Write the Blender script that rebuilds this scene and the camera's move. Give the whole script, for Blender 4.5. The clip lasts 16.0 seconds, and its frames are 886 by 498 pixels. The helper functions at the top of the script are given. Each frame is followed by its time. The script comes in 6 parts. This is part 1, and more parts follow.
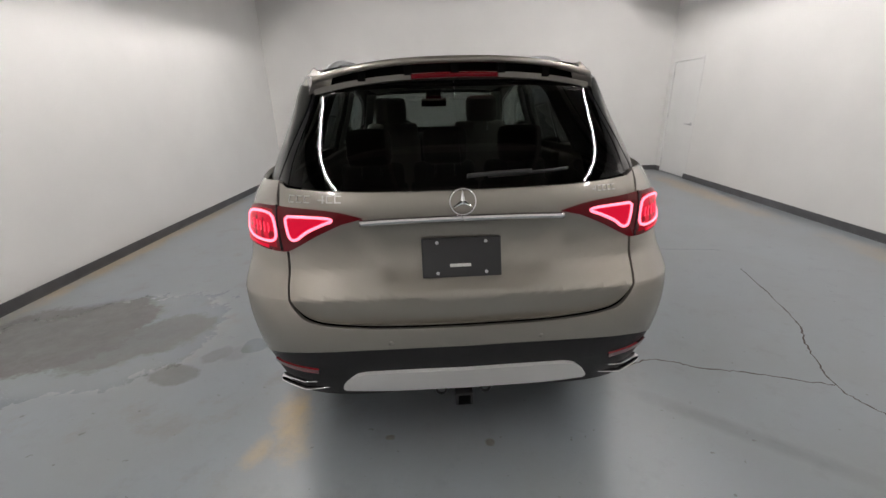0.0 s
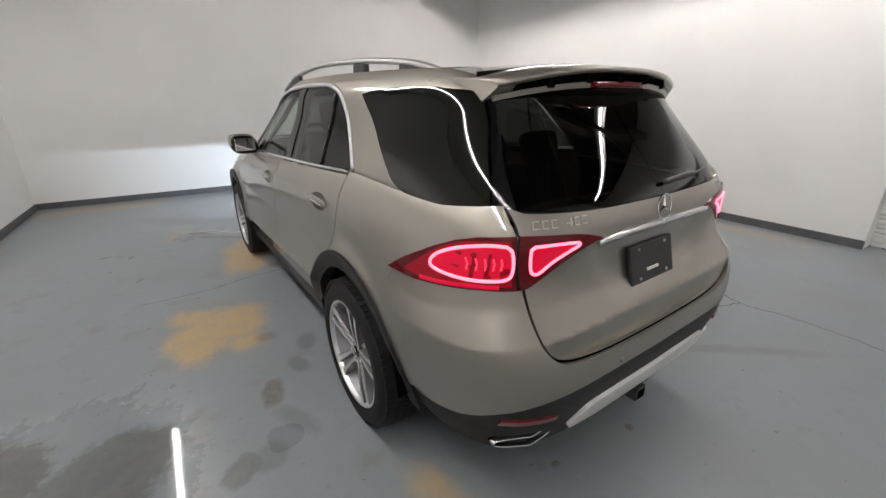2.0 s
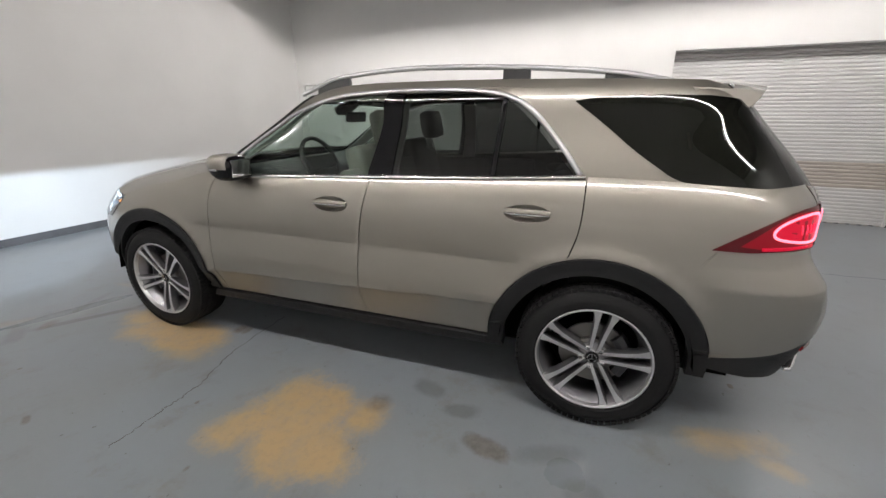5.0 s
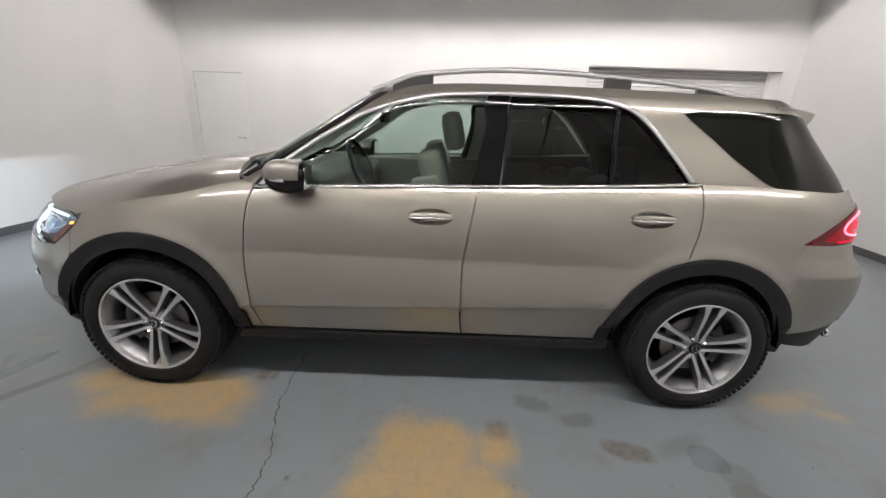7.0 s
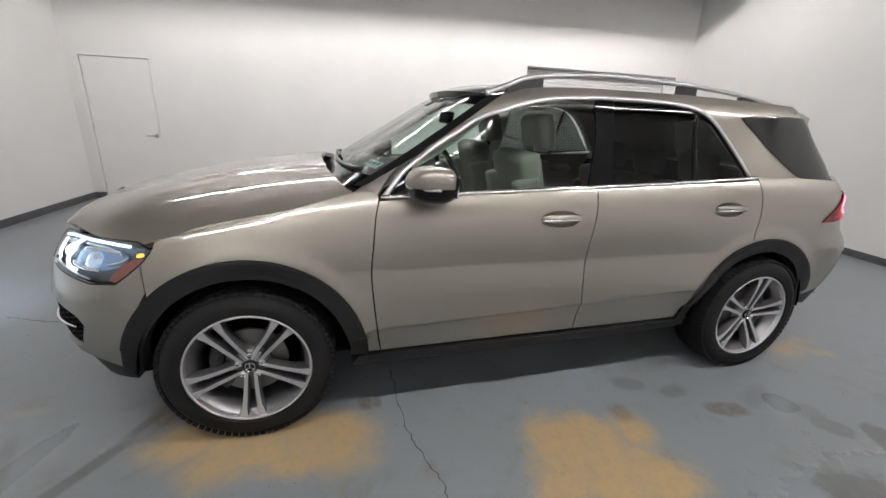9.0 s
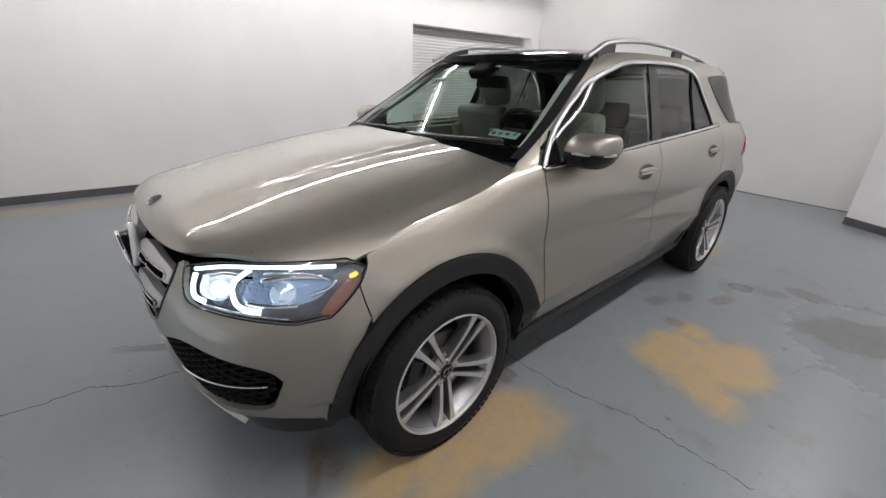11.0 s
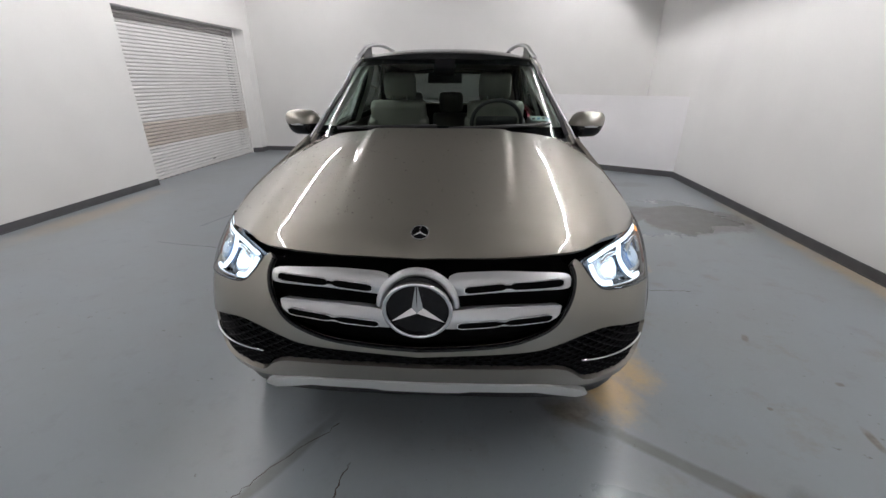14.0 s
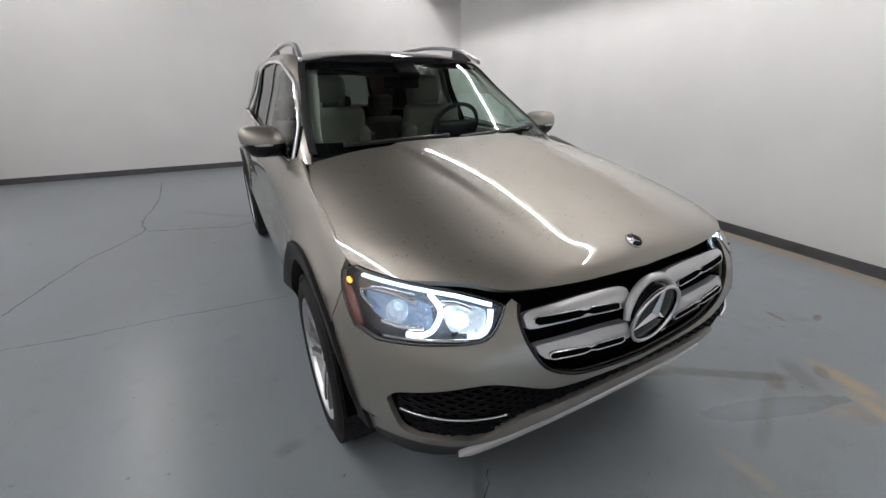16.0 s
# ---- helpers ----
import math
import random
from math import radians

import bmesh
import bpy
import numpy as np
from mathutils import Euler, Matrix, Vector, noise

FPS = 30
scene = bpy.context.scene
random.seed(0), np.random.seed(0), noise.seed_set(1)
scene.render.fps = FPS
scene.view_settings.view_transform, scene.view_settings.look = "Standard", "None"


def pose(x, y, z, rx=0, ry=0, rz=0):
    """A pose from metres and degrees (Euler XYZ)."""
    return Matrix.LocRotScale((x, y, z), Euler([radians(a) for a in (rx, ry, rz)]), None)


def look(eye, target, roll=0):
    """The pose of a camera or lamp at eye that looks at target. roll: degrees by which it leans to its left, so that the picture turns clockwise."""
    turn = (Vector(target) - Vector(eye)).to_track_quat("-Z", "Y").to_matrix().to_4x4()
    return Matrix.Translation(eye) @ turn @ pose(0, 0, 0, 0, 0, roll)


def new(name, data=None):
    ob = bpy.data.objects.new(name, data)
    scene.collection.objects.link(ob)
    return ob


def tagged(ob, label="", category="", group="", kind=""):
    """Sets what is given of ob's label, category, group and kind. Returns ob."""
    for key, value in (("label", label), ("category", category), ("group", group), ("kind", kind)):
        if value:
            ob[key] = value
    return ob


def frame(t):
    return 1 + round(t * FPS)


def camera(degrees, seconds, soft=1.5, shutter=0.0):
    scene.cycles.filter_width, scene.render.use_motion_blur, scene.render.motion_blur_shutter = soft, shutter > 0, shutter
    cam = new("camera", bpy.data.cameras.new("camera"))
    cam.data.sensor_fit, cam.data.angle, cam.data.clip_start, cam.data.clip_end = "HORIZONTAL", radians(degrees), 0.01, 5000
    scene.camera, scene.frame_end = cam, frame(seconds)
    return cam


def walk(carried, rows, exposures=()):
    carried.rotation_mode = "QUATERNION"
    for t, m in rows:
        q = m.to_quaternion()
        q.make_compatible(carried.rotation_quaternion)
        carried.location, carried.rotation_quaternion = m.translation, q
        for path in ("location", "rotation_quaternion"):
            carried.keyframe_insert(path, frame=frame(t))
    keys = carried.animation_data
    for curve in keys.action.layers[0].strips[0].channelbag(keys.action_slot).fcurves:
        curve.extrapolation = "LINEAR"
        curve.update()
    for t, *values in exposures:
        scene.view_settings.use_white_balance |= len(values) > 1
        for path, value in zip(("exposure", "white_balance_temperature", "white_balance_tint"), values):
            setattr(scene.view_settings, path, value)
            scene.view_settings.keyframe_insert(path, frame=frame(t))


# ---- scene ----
cam = camera(95.6, 16.0)
PATH = [
    (0, (-0.144, -3.869, 1.534), (-0.059, -1.994, 0.844), -1.7),
    (0.5, (-0.523, -3.72, 1.557), (-0.156, -1.883, 0.859), -1.2),
    (1, (-0.883, -3.635, 1.559), (-0.253, -1.866, 0.871), -0.7),
    (1.5, (-1.232, -3.457, 1.558), (-0.379, -1.78, 0.878), -0.6),
    (2, (-1.572, -3.182, 1.582), (-0.505, -1.642, 0.883), -0.5),
    (2.5, (-1.947, -3.034, 1.563), (-0.697, -1.628, 0.887), -0.1),
    (3, (-2.201, -2.759, 1.549), (-0.813, -1.489, 0.869), -0.2),
    (3.5, (-2.466, -2.448, 1.54), (-0.948, -1.33, 0.87), -0.1),
    (4, (-2.722, -2.165, 1.56), (-1.102, -1.196, 0.898), -0.2),
    (4.5, (-2.809, -1.792, 1.546), (-1.101, -0.98, 0.896), -0.3),
    (7, (-2.905, -0.105, 1.552), (-1.008, -0.099, 0.919), 2.4),
    (7.5, (-2.912, 0.126, 1.565), (-1.026, 0.01, 0.912), 2.7),
    (8, (-2.925, 0.455, 1.572), (-1.046, 0.2, 0.936), 3.0),
    (8.5, (-2.787, 0.77, 1.558), (-0.925, 0.402, 0.927), 2.8),
    (9, (-2.707, 1.1, 1.545), (-0.885, 0.574, 0.909), 2.8),
    (9.2, (-2.712, 1.25, 1.559), (-0.913, 0.668, 0.907), 2.7),
    (11.5, (-1.653, 2.729, 1.516), (-0.457, 1.331, 0.733), 1.7),
    (12, (-1.418, 3.025, 1.518), (-0.43, 1.473, 0.736), 1.4),
    (12.5, (-1.162, 3.236, 1.527), (-0.384, 1.566, 0.748), 1.0),
    (13, (-0.792, 3.335, 1.525), (-0.238, 1.581, 0.738), 0.7),
    (13.5, (-0.472, 3.503, 1.52), (-0.159, 1.69, 0.736), 0.7),
    (14, (-0.132, 3.516, 1.511), (-0.049, 1.675, 0.736), 0.2),
    (14.5, (0.23, 3.428, 1.534), (0.061, 1.594, 0.754), -0.1),
    (15, (0.592, 3.386, 1.55), (0.169, 1.593, 0.77), -0.1),
    (15.5, (0.894, 3.239, 1.541), (0.229, 1.522, 0.759), -0.2),
    (16, (1.177, 3.076, 1.557), (0.295, 1.462, 0.771), -0.2),
]
EXPOSURES = [(0, 0.02, 6690, 10), (4.5, 0.0, 6690, 10), (7, 0.10, 6700, 10), (9, 0.10, 6560, 10), (11.5, 0.03, 6450, 10), (14, -0.02, 6400, 10), (16, -0.03, 6400, 10)]
walk(cam, [(t, look(eye, aim, lean)) for t, eye, aim, lean in PATH], EXPOSURES)

# ---- world and lights ----
world = bpy.data.worlds.new("world")
scene.world = world
world.use_nodes = True
world.node_tree.nodes["Background"].inputs[0].default_value = (0.05, 0.05, 0.05, 1)
world.node_tree.nodes["Background"].inputs[1].default_value = 0.2
TUBE_POWER = 252.0
BEAM_POWER = 210.0

# ---- materials ----
def mat(name, color, rough=0.5, metal=0.0, coat=0.0, vary=0.0, scale=8.0, bump=0.0, bump_scale=60.0, emit=None, power=0.0, spec=0.5):
    m = bpy.data.materials.new(name)
    m.use_nodes = True
    nt = m.node_tree
    b = nt.nodes["Principled BSDF"]
    b.inputs["Base Color"].default_value = (*color, 1)
    b.inputs["Roughness"].default_value = rough
    b.inputs["Metallic"].default_value = metal
    b.inputs["Coat Weight"].default_value = coat
    b.inputs["Coat Roughness"].default_value = 0.004
    b.inputs["Coat IOR"].default_value = 1.7
    b.inputs["Specular IOR Level"].default_value = spec
    co = nt.nodes.new("ShaderNodeTexCoord")
    if vary:
        n = nt.nodes.new("ShaderNodeTexNoise")
        n.inputs["Scale"].default_value = scale
        n.inputs["Detail"].default_value = 6
        nt.links.new(co.outputs["Object"], n.inputs["Vector"])
        r = nt.nodes.new("ShaderNodeValToRGB")
        r.color_ramp.elements[0].position, r.color_ramp.elements[1].position = 0.3, 0.7
        r.color_ramp.elements[0].color = (*[c * (1 - vary) for c in color], 1)
        r.color_ramp.elements[1].color = (*[min(1, c * (1 + vary)) for c in color], 1)
        nt.links.new(n.outputs["Fac"], r.inputs["Fac"])
        nt.links.new(r.outputs["Color"], b.inputs["Base Color"])
    if bump:
        n2 = nt.nodes.new("ShaderNodeTexNoise")
        n2.inputs["Scale"].default_value = bump_scale
        n2.inputs["Detail"].default_value = 5
        nt.links.new(co.outputs["Object"], n2.inputs["Vector"])
        bp = nt.nodes.new("ShaderNodeBump")
        bp.inputs["Strength"].default_value = bump
        bp.inputs["Distance"].default_value = 0.01
        nt.links.new(n2.outputs["Fac"], bp.inputs["Height"])
        nt.links.new(bp.outputs["Normal"], b.inputs["Normal"])
    if emit:
        b.inputs["Emission Color"].default_value = (*emit, 1)
        b.inputs["Emission Strength"].default_value = power
    return m


def glass(name, tint, rough=0.0, ior=1.5):
    m = bpy.data.materials.new(name)
    m.use_nodes = True
    nt = m.node_tree
    nt.nodes.remove(nt.nodes["Principled BSDF"])
    tr, gl = nt.nodes.new("ShaderNodeBsdfTransparent"), nt.nodes.new("ShaderNodeBsdfGlossy")
    tr.inputs["Color"].default_value = (*tint, 1)
    gl.inputs["Roughness"].default_value = rough
    lw, pw, sc, mx = nt.nodes.new("ShaderNodeLayerWeight"), nt.nodes.new("ShaderNodeMath"), nt.nodes.new("ShaderNodeMath"), nt.nodes.new("ShaderNodeMixShader")
    f0 = ((ior - 1) / (ior + 1)) ** 2
    lw.inputs["Blend"].default_value = 0.5
    pw.operation, pw.inputs[1].default_value = "POWER", 5.0
    sc.operation, sc.inputs[1].default_value, sc.inputs[2].default_value = "MULTIPLY_ADD", 0.9, 1.6 * f0
    nt.links.new(lw.outputs["Facing"], pw.inputs[0])
    nt.links.new(pw.outputs[0], sc.inputs[0])
    nt.links.new(sc.outputs[0], mx.inputs[0])
    nt.links.new(tr.outputs[0], mx.inputs[1])
    nt.links.new(gl.outputs[0], mx.inputs[2])
    nt.links.new(mx.outputs[0], nt.nodes["Material Output"].inputs[0])
    return m


M_WALL = mat("white_wall_paint", (0.74, 0.735, 0.72), 0.55, vary=0.03, scale=1.3, bump=0.12, bump_scale=45)
M_PANEL = mat("white_panel", (0.84, 0.83, 0.84), 0.40, vary=0.03, scale=2.0)
M_BASE = mat("grey_vinyl_baseboard", (0.085, 0.085, 0.09), 0.45, vary=0.15, scale=6)
M_SHUT = mat("white_ribbed_steel", (0.72, 0.71, 0.70), 0.4, vary=0.04, scale=3)
M_SHUT_OLD = mat("yellowed_steel", (0.52, 0.47, 0.42), 0.45, vary=0.06, scale=3)
M_DARK_STEEL = mat("dark_steel", (0.12, 0.12, 0.12), 0.5)
M_CEIL = mat("dark_ceiling", (0.03, 0.027, 0.025), 0.8, vary=0.2, scale=2)
M_RAFTER = mat("grey_joist", (0.20, 0.18, 0.16), 0.7, vary=0.15, scale=4)
M_TUBE = mat("lit_tube", (1, 1, 1), 0.5, emit=(1.0, 0.965, 0.965), power=TUBE_POWER)
M_PAINT = mat("taupe_metallic_paint", (0.325, 0.302, 0.266), 0.46, metal=0.90, coat=1.0, spec=0.2)
M_MESH = mat("black_intake_plastic", (0.007, 0.007, 0.008), 0.55, spec=0.08)
M_BLACK = mat("black_plastic", (0.022, 0.022, 0.023), 0.42, bump=0.15, bump_scale=500)
M_GLOSSBLACK = mat("gloss_black_trim", (0.006, 0.006, 0.007), 0.08, spec=0.35)
M_CLAD = mat("grey_plastic_cladding", (0.013, 0.013, 0.014), 0.5, spec=0.35, bump=0.2, bump_scale=600)
M_VOID = mat("matt_black_inner", (0.004, 0.004, 0.004), 0.9, spec=0.0)
M_BADGE = mat("dull_chrome_badge", (0.55, 0.54, 0.52), 0.3, metal=1.0)
M_CHROME = mat("chrome", (0.85, 0.85, 0.86), 0.08, metal=1.0)
M_SATIN = mat("satin_aluminium", (0.60, 0.60, 0.61), 0.40, metal=0.9)
M_RIM = mat("machined_alloy", (0.70, 0.70, 0.71), 0.30, metal=0.85, vary=0.04, scale=30)
M_BARREL = mat("silver_barrel", (0.34, 0.34, 0.35), 0.36, metal=0.9)
M_RIMSIDE = mat("grey_alloy_sides", (0.20, 0.20, 0.205), 0.38, metal=0.8)
M_RIMHUB = mat("grey_alloy_hub", (0.32, 0.32, 0.325), 0.4, metal=0.7)
M_RIMDARK = mat("dark_grey_alloy", (0.06, 0.06, 0.065), 0.4, metal=0.6)
M_TYRE = mat("tyre_rubber", (0.010, 0.010, 0.0105), 0.75, spec=0.3, bump=0.2, bump_scale=120)
M_DISC = mat("brake_steel", (0.25, 0.24, 0.23), 0.4, metal=0.9)
M_SEAT = mat("beige_leather", (0.27, 0.255, 0.23), 0.5, vary=0.05, scale=12, bump=0.1, bump_scale=200)
# the seat leather with the dim rear cabin's shade put into its colour
M_SEAT_SHADED = mat("beige_leather_shaded", (0.12, 0.115, 0.105), 0.5, vary=0.05, scale=12)
M_DASH = mat("dark_grey_dash", (0.03, 0.03, 0.032), 0.6)
M_LINER = mat("grey_headliner", (0.55, 0.54, 0.51), 0.8)
M_RED = mat("red_lens", (0.045, 0.001, 0.003), 0.08, spec=0.4, emit=(1.0, 0.005, 0.03), power=0.035)
M_REDLIT = mat("lit_red_bar", (0.9, 0.1, 0.12), 0.3, emit=(1.0, 0.17, 0.26), power=2.6)
M_REDGLOW = mat("lit_red_lens", (0.15, 0.0, 0.008), 0.2, emit=(1.0, 0.006, 0.05), power=0.55, spec=0.3)
M_REDDIM = mat("dim_red_lens", (0.10, 0.001, 0.006), 0.15, emit=(1.0, 0.004, 0.03), power=0.16, spec=0.3)
M_REDFIN = mat("bright_red_fin", (0.6, 0.02, 0.05), 0.3, emit=(1.0, 0.04, 0.10), power=1.1)
M_DRL = mat("lit_white_strip", (0.9, 0.95, 1), 0.3, emit=(0.74, 0.89, 1.0), power=2.2)
M_HOUSING = mat("dark_lamp_housing", (0.16, 0.18, 0.21), 0.22, metal=0.8, bump=0.6, bump_scale=70)
M_LENSGLASS = glass("clear_lens", (0.93, 0.95, 0.97))
M_WSGLASS = glass("windscreen_glass", (0.70, 0.78, 0.74))
M_DOORGLASS = glass("door_glass", (0.70, 0.80, 0.75))
M_PRIVACY = glass("privacy_glass", (0.15, 0.16, 0.153))
M_PLATE = mat("black_plate_frame", (0.02, 0.02, 0.022), 0.45)
M_MIRROR = mat("mirror_glass", (0.8, 0.8, 0.8), 0.02, metal=1.0)
M_SILVER = mat("silver_grille_paint", (0.62, 0.62, 0.625), 0.36, metal=0.6)
M_PROJ = mat("lit_projector", (0.9, 0.95, 1), 0.1, emit=(0.85, 0.94, 1.0), power=5.0)
M_PROJ2 = mat("clear_projector", (0.62, 0.72, 0.85), 0.06, metal=0.9, emit=(0.6, 0.8, 1.0), power=0.35, coat=1.0)
M_SKID = mat("bright_skid_paint", (0.76, 0.755, 0.74), 0.30, metal=0.3)
M_POLISH = mat("polished_trim", (0.82, 0.82, 0.82), 0.14, metal=1.0)
M_AMBERLIT = mat("lit_amber_lamp", (0.8, 0.3, 0.05), 0.3, emit=(1.0, 0.35, 0.04), power=2.5)
M_BROWNRED = mat("dull_red_reflector", (0.22, 0.055, 0.03), 0.25, coat=1.0)
M_WATER = glass("water_drops", (0.80, 0.80, 0.80), 0.0, 1.33)
M_BOWL = mat("lit_lamp_bowl", (0.75, 0.82, 0.9), 0.25, metal=0.8, emit=(0.72, 0.87, 1.0), power=0.38, bump=0.5, bump_scale=60)
M_BOWL_BLUE = mat("blue_lamp_bowl", (0.35, 0.45, 0.62), 0.2, metal=0.8, emit=(0.35, 0.6, 1.0), power=0.12, bump=0.5, bump_scale=60)
M_REFLECT = mat("red_reflector", (0.15, 0.008, 0.012), 0.2, coat=1.0)
M_BLUE = mat("blue_print", (0.05, 0.12, 0.25), 0.5)
M_CRACK = mat("crack_dirt", (0.07, 0.055, 0.05), 0.8)
M_STICKER = mat("pale_green_sticker", (0.34, 0.42, 0.40), 0.5)
M_WHITEBAR = mat("pale_label", (0.75, 0.75, 0.72), 0.5)


def floor_material():
    """Grey-blue floor paint with worn patches, damp marks and tyre tracks at their places."""
    m = mat("grey_blue_floor_paint", (0.2, 0.22, 0.23), 0.3, spec=0.42)
    nt = m.node_tree
    b = nt.nodes["Principled BSDF"]
    N, L = nt.nodes.new, nt.links.new
    co = N("ShaderNodeTexCoord").outputs["Object"]

    def noise_tex(scale, detail=6.0, rough=0.55, vec=None):
        n = N("ShaderNodeTexNoise")
        n.inputs["Scale"].default_value, n.inputs["Detail"].default_value, n.inputs["Roughness"].default_value = scale, detail, rough
        L(vec or co, n.inputs["Vector"])
        return n.outputs["Fac"]

    def calc(op, a, c=0.0, clamp=False):
        n = N("ShaderNodeMath")
        n.operation, n.use_clamp = op, clamp
        for k, v in ((0, a), (1, c)):
            if isinstance(v, (int, float)):
                n.inputs[k].default_value = v
            else:
                L(v, n.inputs[k])
        return n.outputs[0]

    def ramp(v, lo, hi):
        n = N("ShaderNodeMapRange")
        n.inputs["From Min"].default_value, n.inputs["From Max"].default_value = lo, hi
        L(v, n.inputs["Value"])
        return n.outputs["Result"]

    def mixc(f, a, c):
        n = N("ShaderNodeMix")
        n.data_type = "RGBA"
        L(f, n.inputs["Factor"])
        for k, v in (("A", a), ("B", c)):
            s = next(q for q in n.inputs if q.name == k and q.type == "RGBA")
            if isinstance(v, tuple):
                s.default_value = (*v, 1)
            else:
                L(v, s)
        return next(q for q in n.outputs if q.type == "RGBA")

    fine = noise_tex(26, 6, 0.65)
    rag = noise_tex(7.0, 9, 0.72)
    lump = noise_tex(3.2, 2, 0.5)
    grit = noise_tex(17.0, 9, 0.78)

    def spot(x, y, rx, ry, turn, soft, rough):
        """One where the mark lies, with a ragged edge."""
        mp = N("ShaderNodeMapping")
        mp.vector_type = "TEXTURE"
        mp.inputs["Location"].default_value = (x, y, 0)
        mp.inputs["Rotation"].default_value = (0, 0, radians(turn))
        mp.inputs["Scale"].default_value = (rx, ry, 1)
        L(co, mp.inputs["Vector"])
        sp = N("ShaderNodeSeparateXYZ")
        L(mp.outputs[0], sp.inputs[0])
        # squarish distance
        d = calc("POWER", calc("ADD", calc("POWER", calc("ABSOLUTE", sp.outputs[0]), 2.6), calc("POWER", calc("ABSOLUTE", sp.outputs[1]), 2.6)), 1 / 2.6)
        d = calc("ADD", d, calc("MULTIPLY", calc("SUBTRACT", lump, 0.5), rough))
        d = calc("ADD", d, calc("MULTIPLY", calc("SUBTRACT", grit, 0.5), 0.9 * rough))
        return ramp(d, 1.0 + soft, 1.0 - soft)

    def total(rows):
        out = None
        for r in rows:
            s = calc("MULTIPLY", spot(*r[:7]), r[7])
            out = s if out is None else calc("MAXIMUM", out, s)
        return out

    slow = noise_tex(0.3, 1.0, 0.4)
    base = mixc(slow, (0.228, 0.256, 0.277), (0.250, 0.276, 0.295))
    base = mixc(calc("MULTIPLY", fine, 0.12), base, (0.20, 0.215, 0.225))
    tan = mixc(ramp(rag, 0.35, 0.65), (0.54, 0.36, 0.14), (0.46, 0.33, 0.17))
    tan = mixc(calc("MULTIPLY", ramp(fine, 0.5, 0.75), 0.5), tan, (0.32, 0.25, 0.16))
    # scuffs and brown dirt where the cars are parked
    dirt = calc("MULTIPLY", ramp(noise_tex(3.1, 8, 0.70), 0.55, 0.72), total([(-1.7, 0.2, 1.6, 3.4, 0, 0.5, 0.8, 0.8), (-1.2, 2.7, 1.4, 0.9, 0, 0.6, 0.8, 0.7)]))
    base = mixc(dirt, base, (0.20, 0.185, 0.155))
    haze = calc("MULTIPLY", ramp(noise_tex(1.4, 5, 0.6), 0.42, 0.66), 0.30)
    base = mixc(haze, base, (0.215, 0.218, 0.205))
    grime = calc("MULTIPLY", ramp(noise_tex(6.3, 7, 0.65), 0.56, 0.72), 0.26)
    base = mixc(grime, base, (0.15, 0.155, 0.155))
    specks = calc("MULTIPLY", ramp(noise_tex(21.0, 3, 0.6), 0.69, 0.73), 0.55)
    base = mixc(specks, base, (0.07, 0.06, 0.05))
    worn = ramp(total(WORN), 0.15, 0.75)
    base = mixc(calc("MULTIPLY", worn, calc("ADD", calc("MULTIPLY", ramp(rag, 0.34, 0.60), 0.42), 0.50)), base, tan)
    base = mixc(calc("MULTIPLY", total(DAMP), 0.8), base, mixc(ramp(rag, 0.4, 0.65), (0.085, 0.076, 0.065), (0.125, 0.122, 0.113)))
    base = mixc(calc("MULTIPLY", total(BROWN), 0.8), base, mixc(ramp(fine, 0.4, 0.6), (0.10, 0.07, 0.045), (0.17, 0.14, 0.11)))
    L(base, b.inputs["Base Color"])
    r = calc("ADD", calc("MULTIPLY", slow, 0.04), 0.295)
    r = calc("ADD", r, calc("MULTIPLY", worn, 0.10))
    r = calc("ADD", r, calc("MULTIPLY", calc("SUBTRACT", lump, 0.5), 0.03))
    r = calc("MAXIMUM", calc("SUBTRACT", r, calc("MULTIPLY", total(WET), 0.27)), 0.035)
    L(r, b.inputs["Roughness"])
    bp = N("ShaderNodeBump")
    bp.inputs["Strength"].default_value, bp.inputs["Distance"].default_value = 0.25, 0.004
    L(calc("MULTIPLY", fine, 0.12), bp.inputs["Height"])
    L(bp.outputs[0], b.inputs["Normal"])
    return m


WET = [(-1.95, -1.30, 0.26, 0.34, 10, 0.06, 1.9, 1.0), (-1.33, -1.44, 0.07, 0.07, 0, 0.3, 1.2, 1.0), (-1.08, 2.52, 0.34, 0.05, -21, 0.3, 0.8, 0.9), (-2.5, -1.25, 0.8, 0.6, 20, 0.1, 0.8, 0.5)]
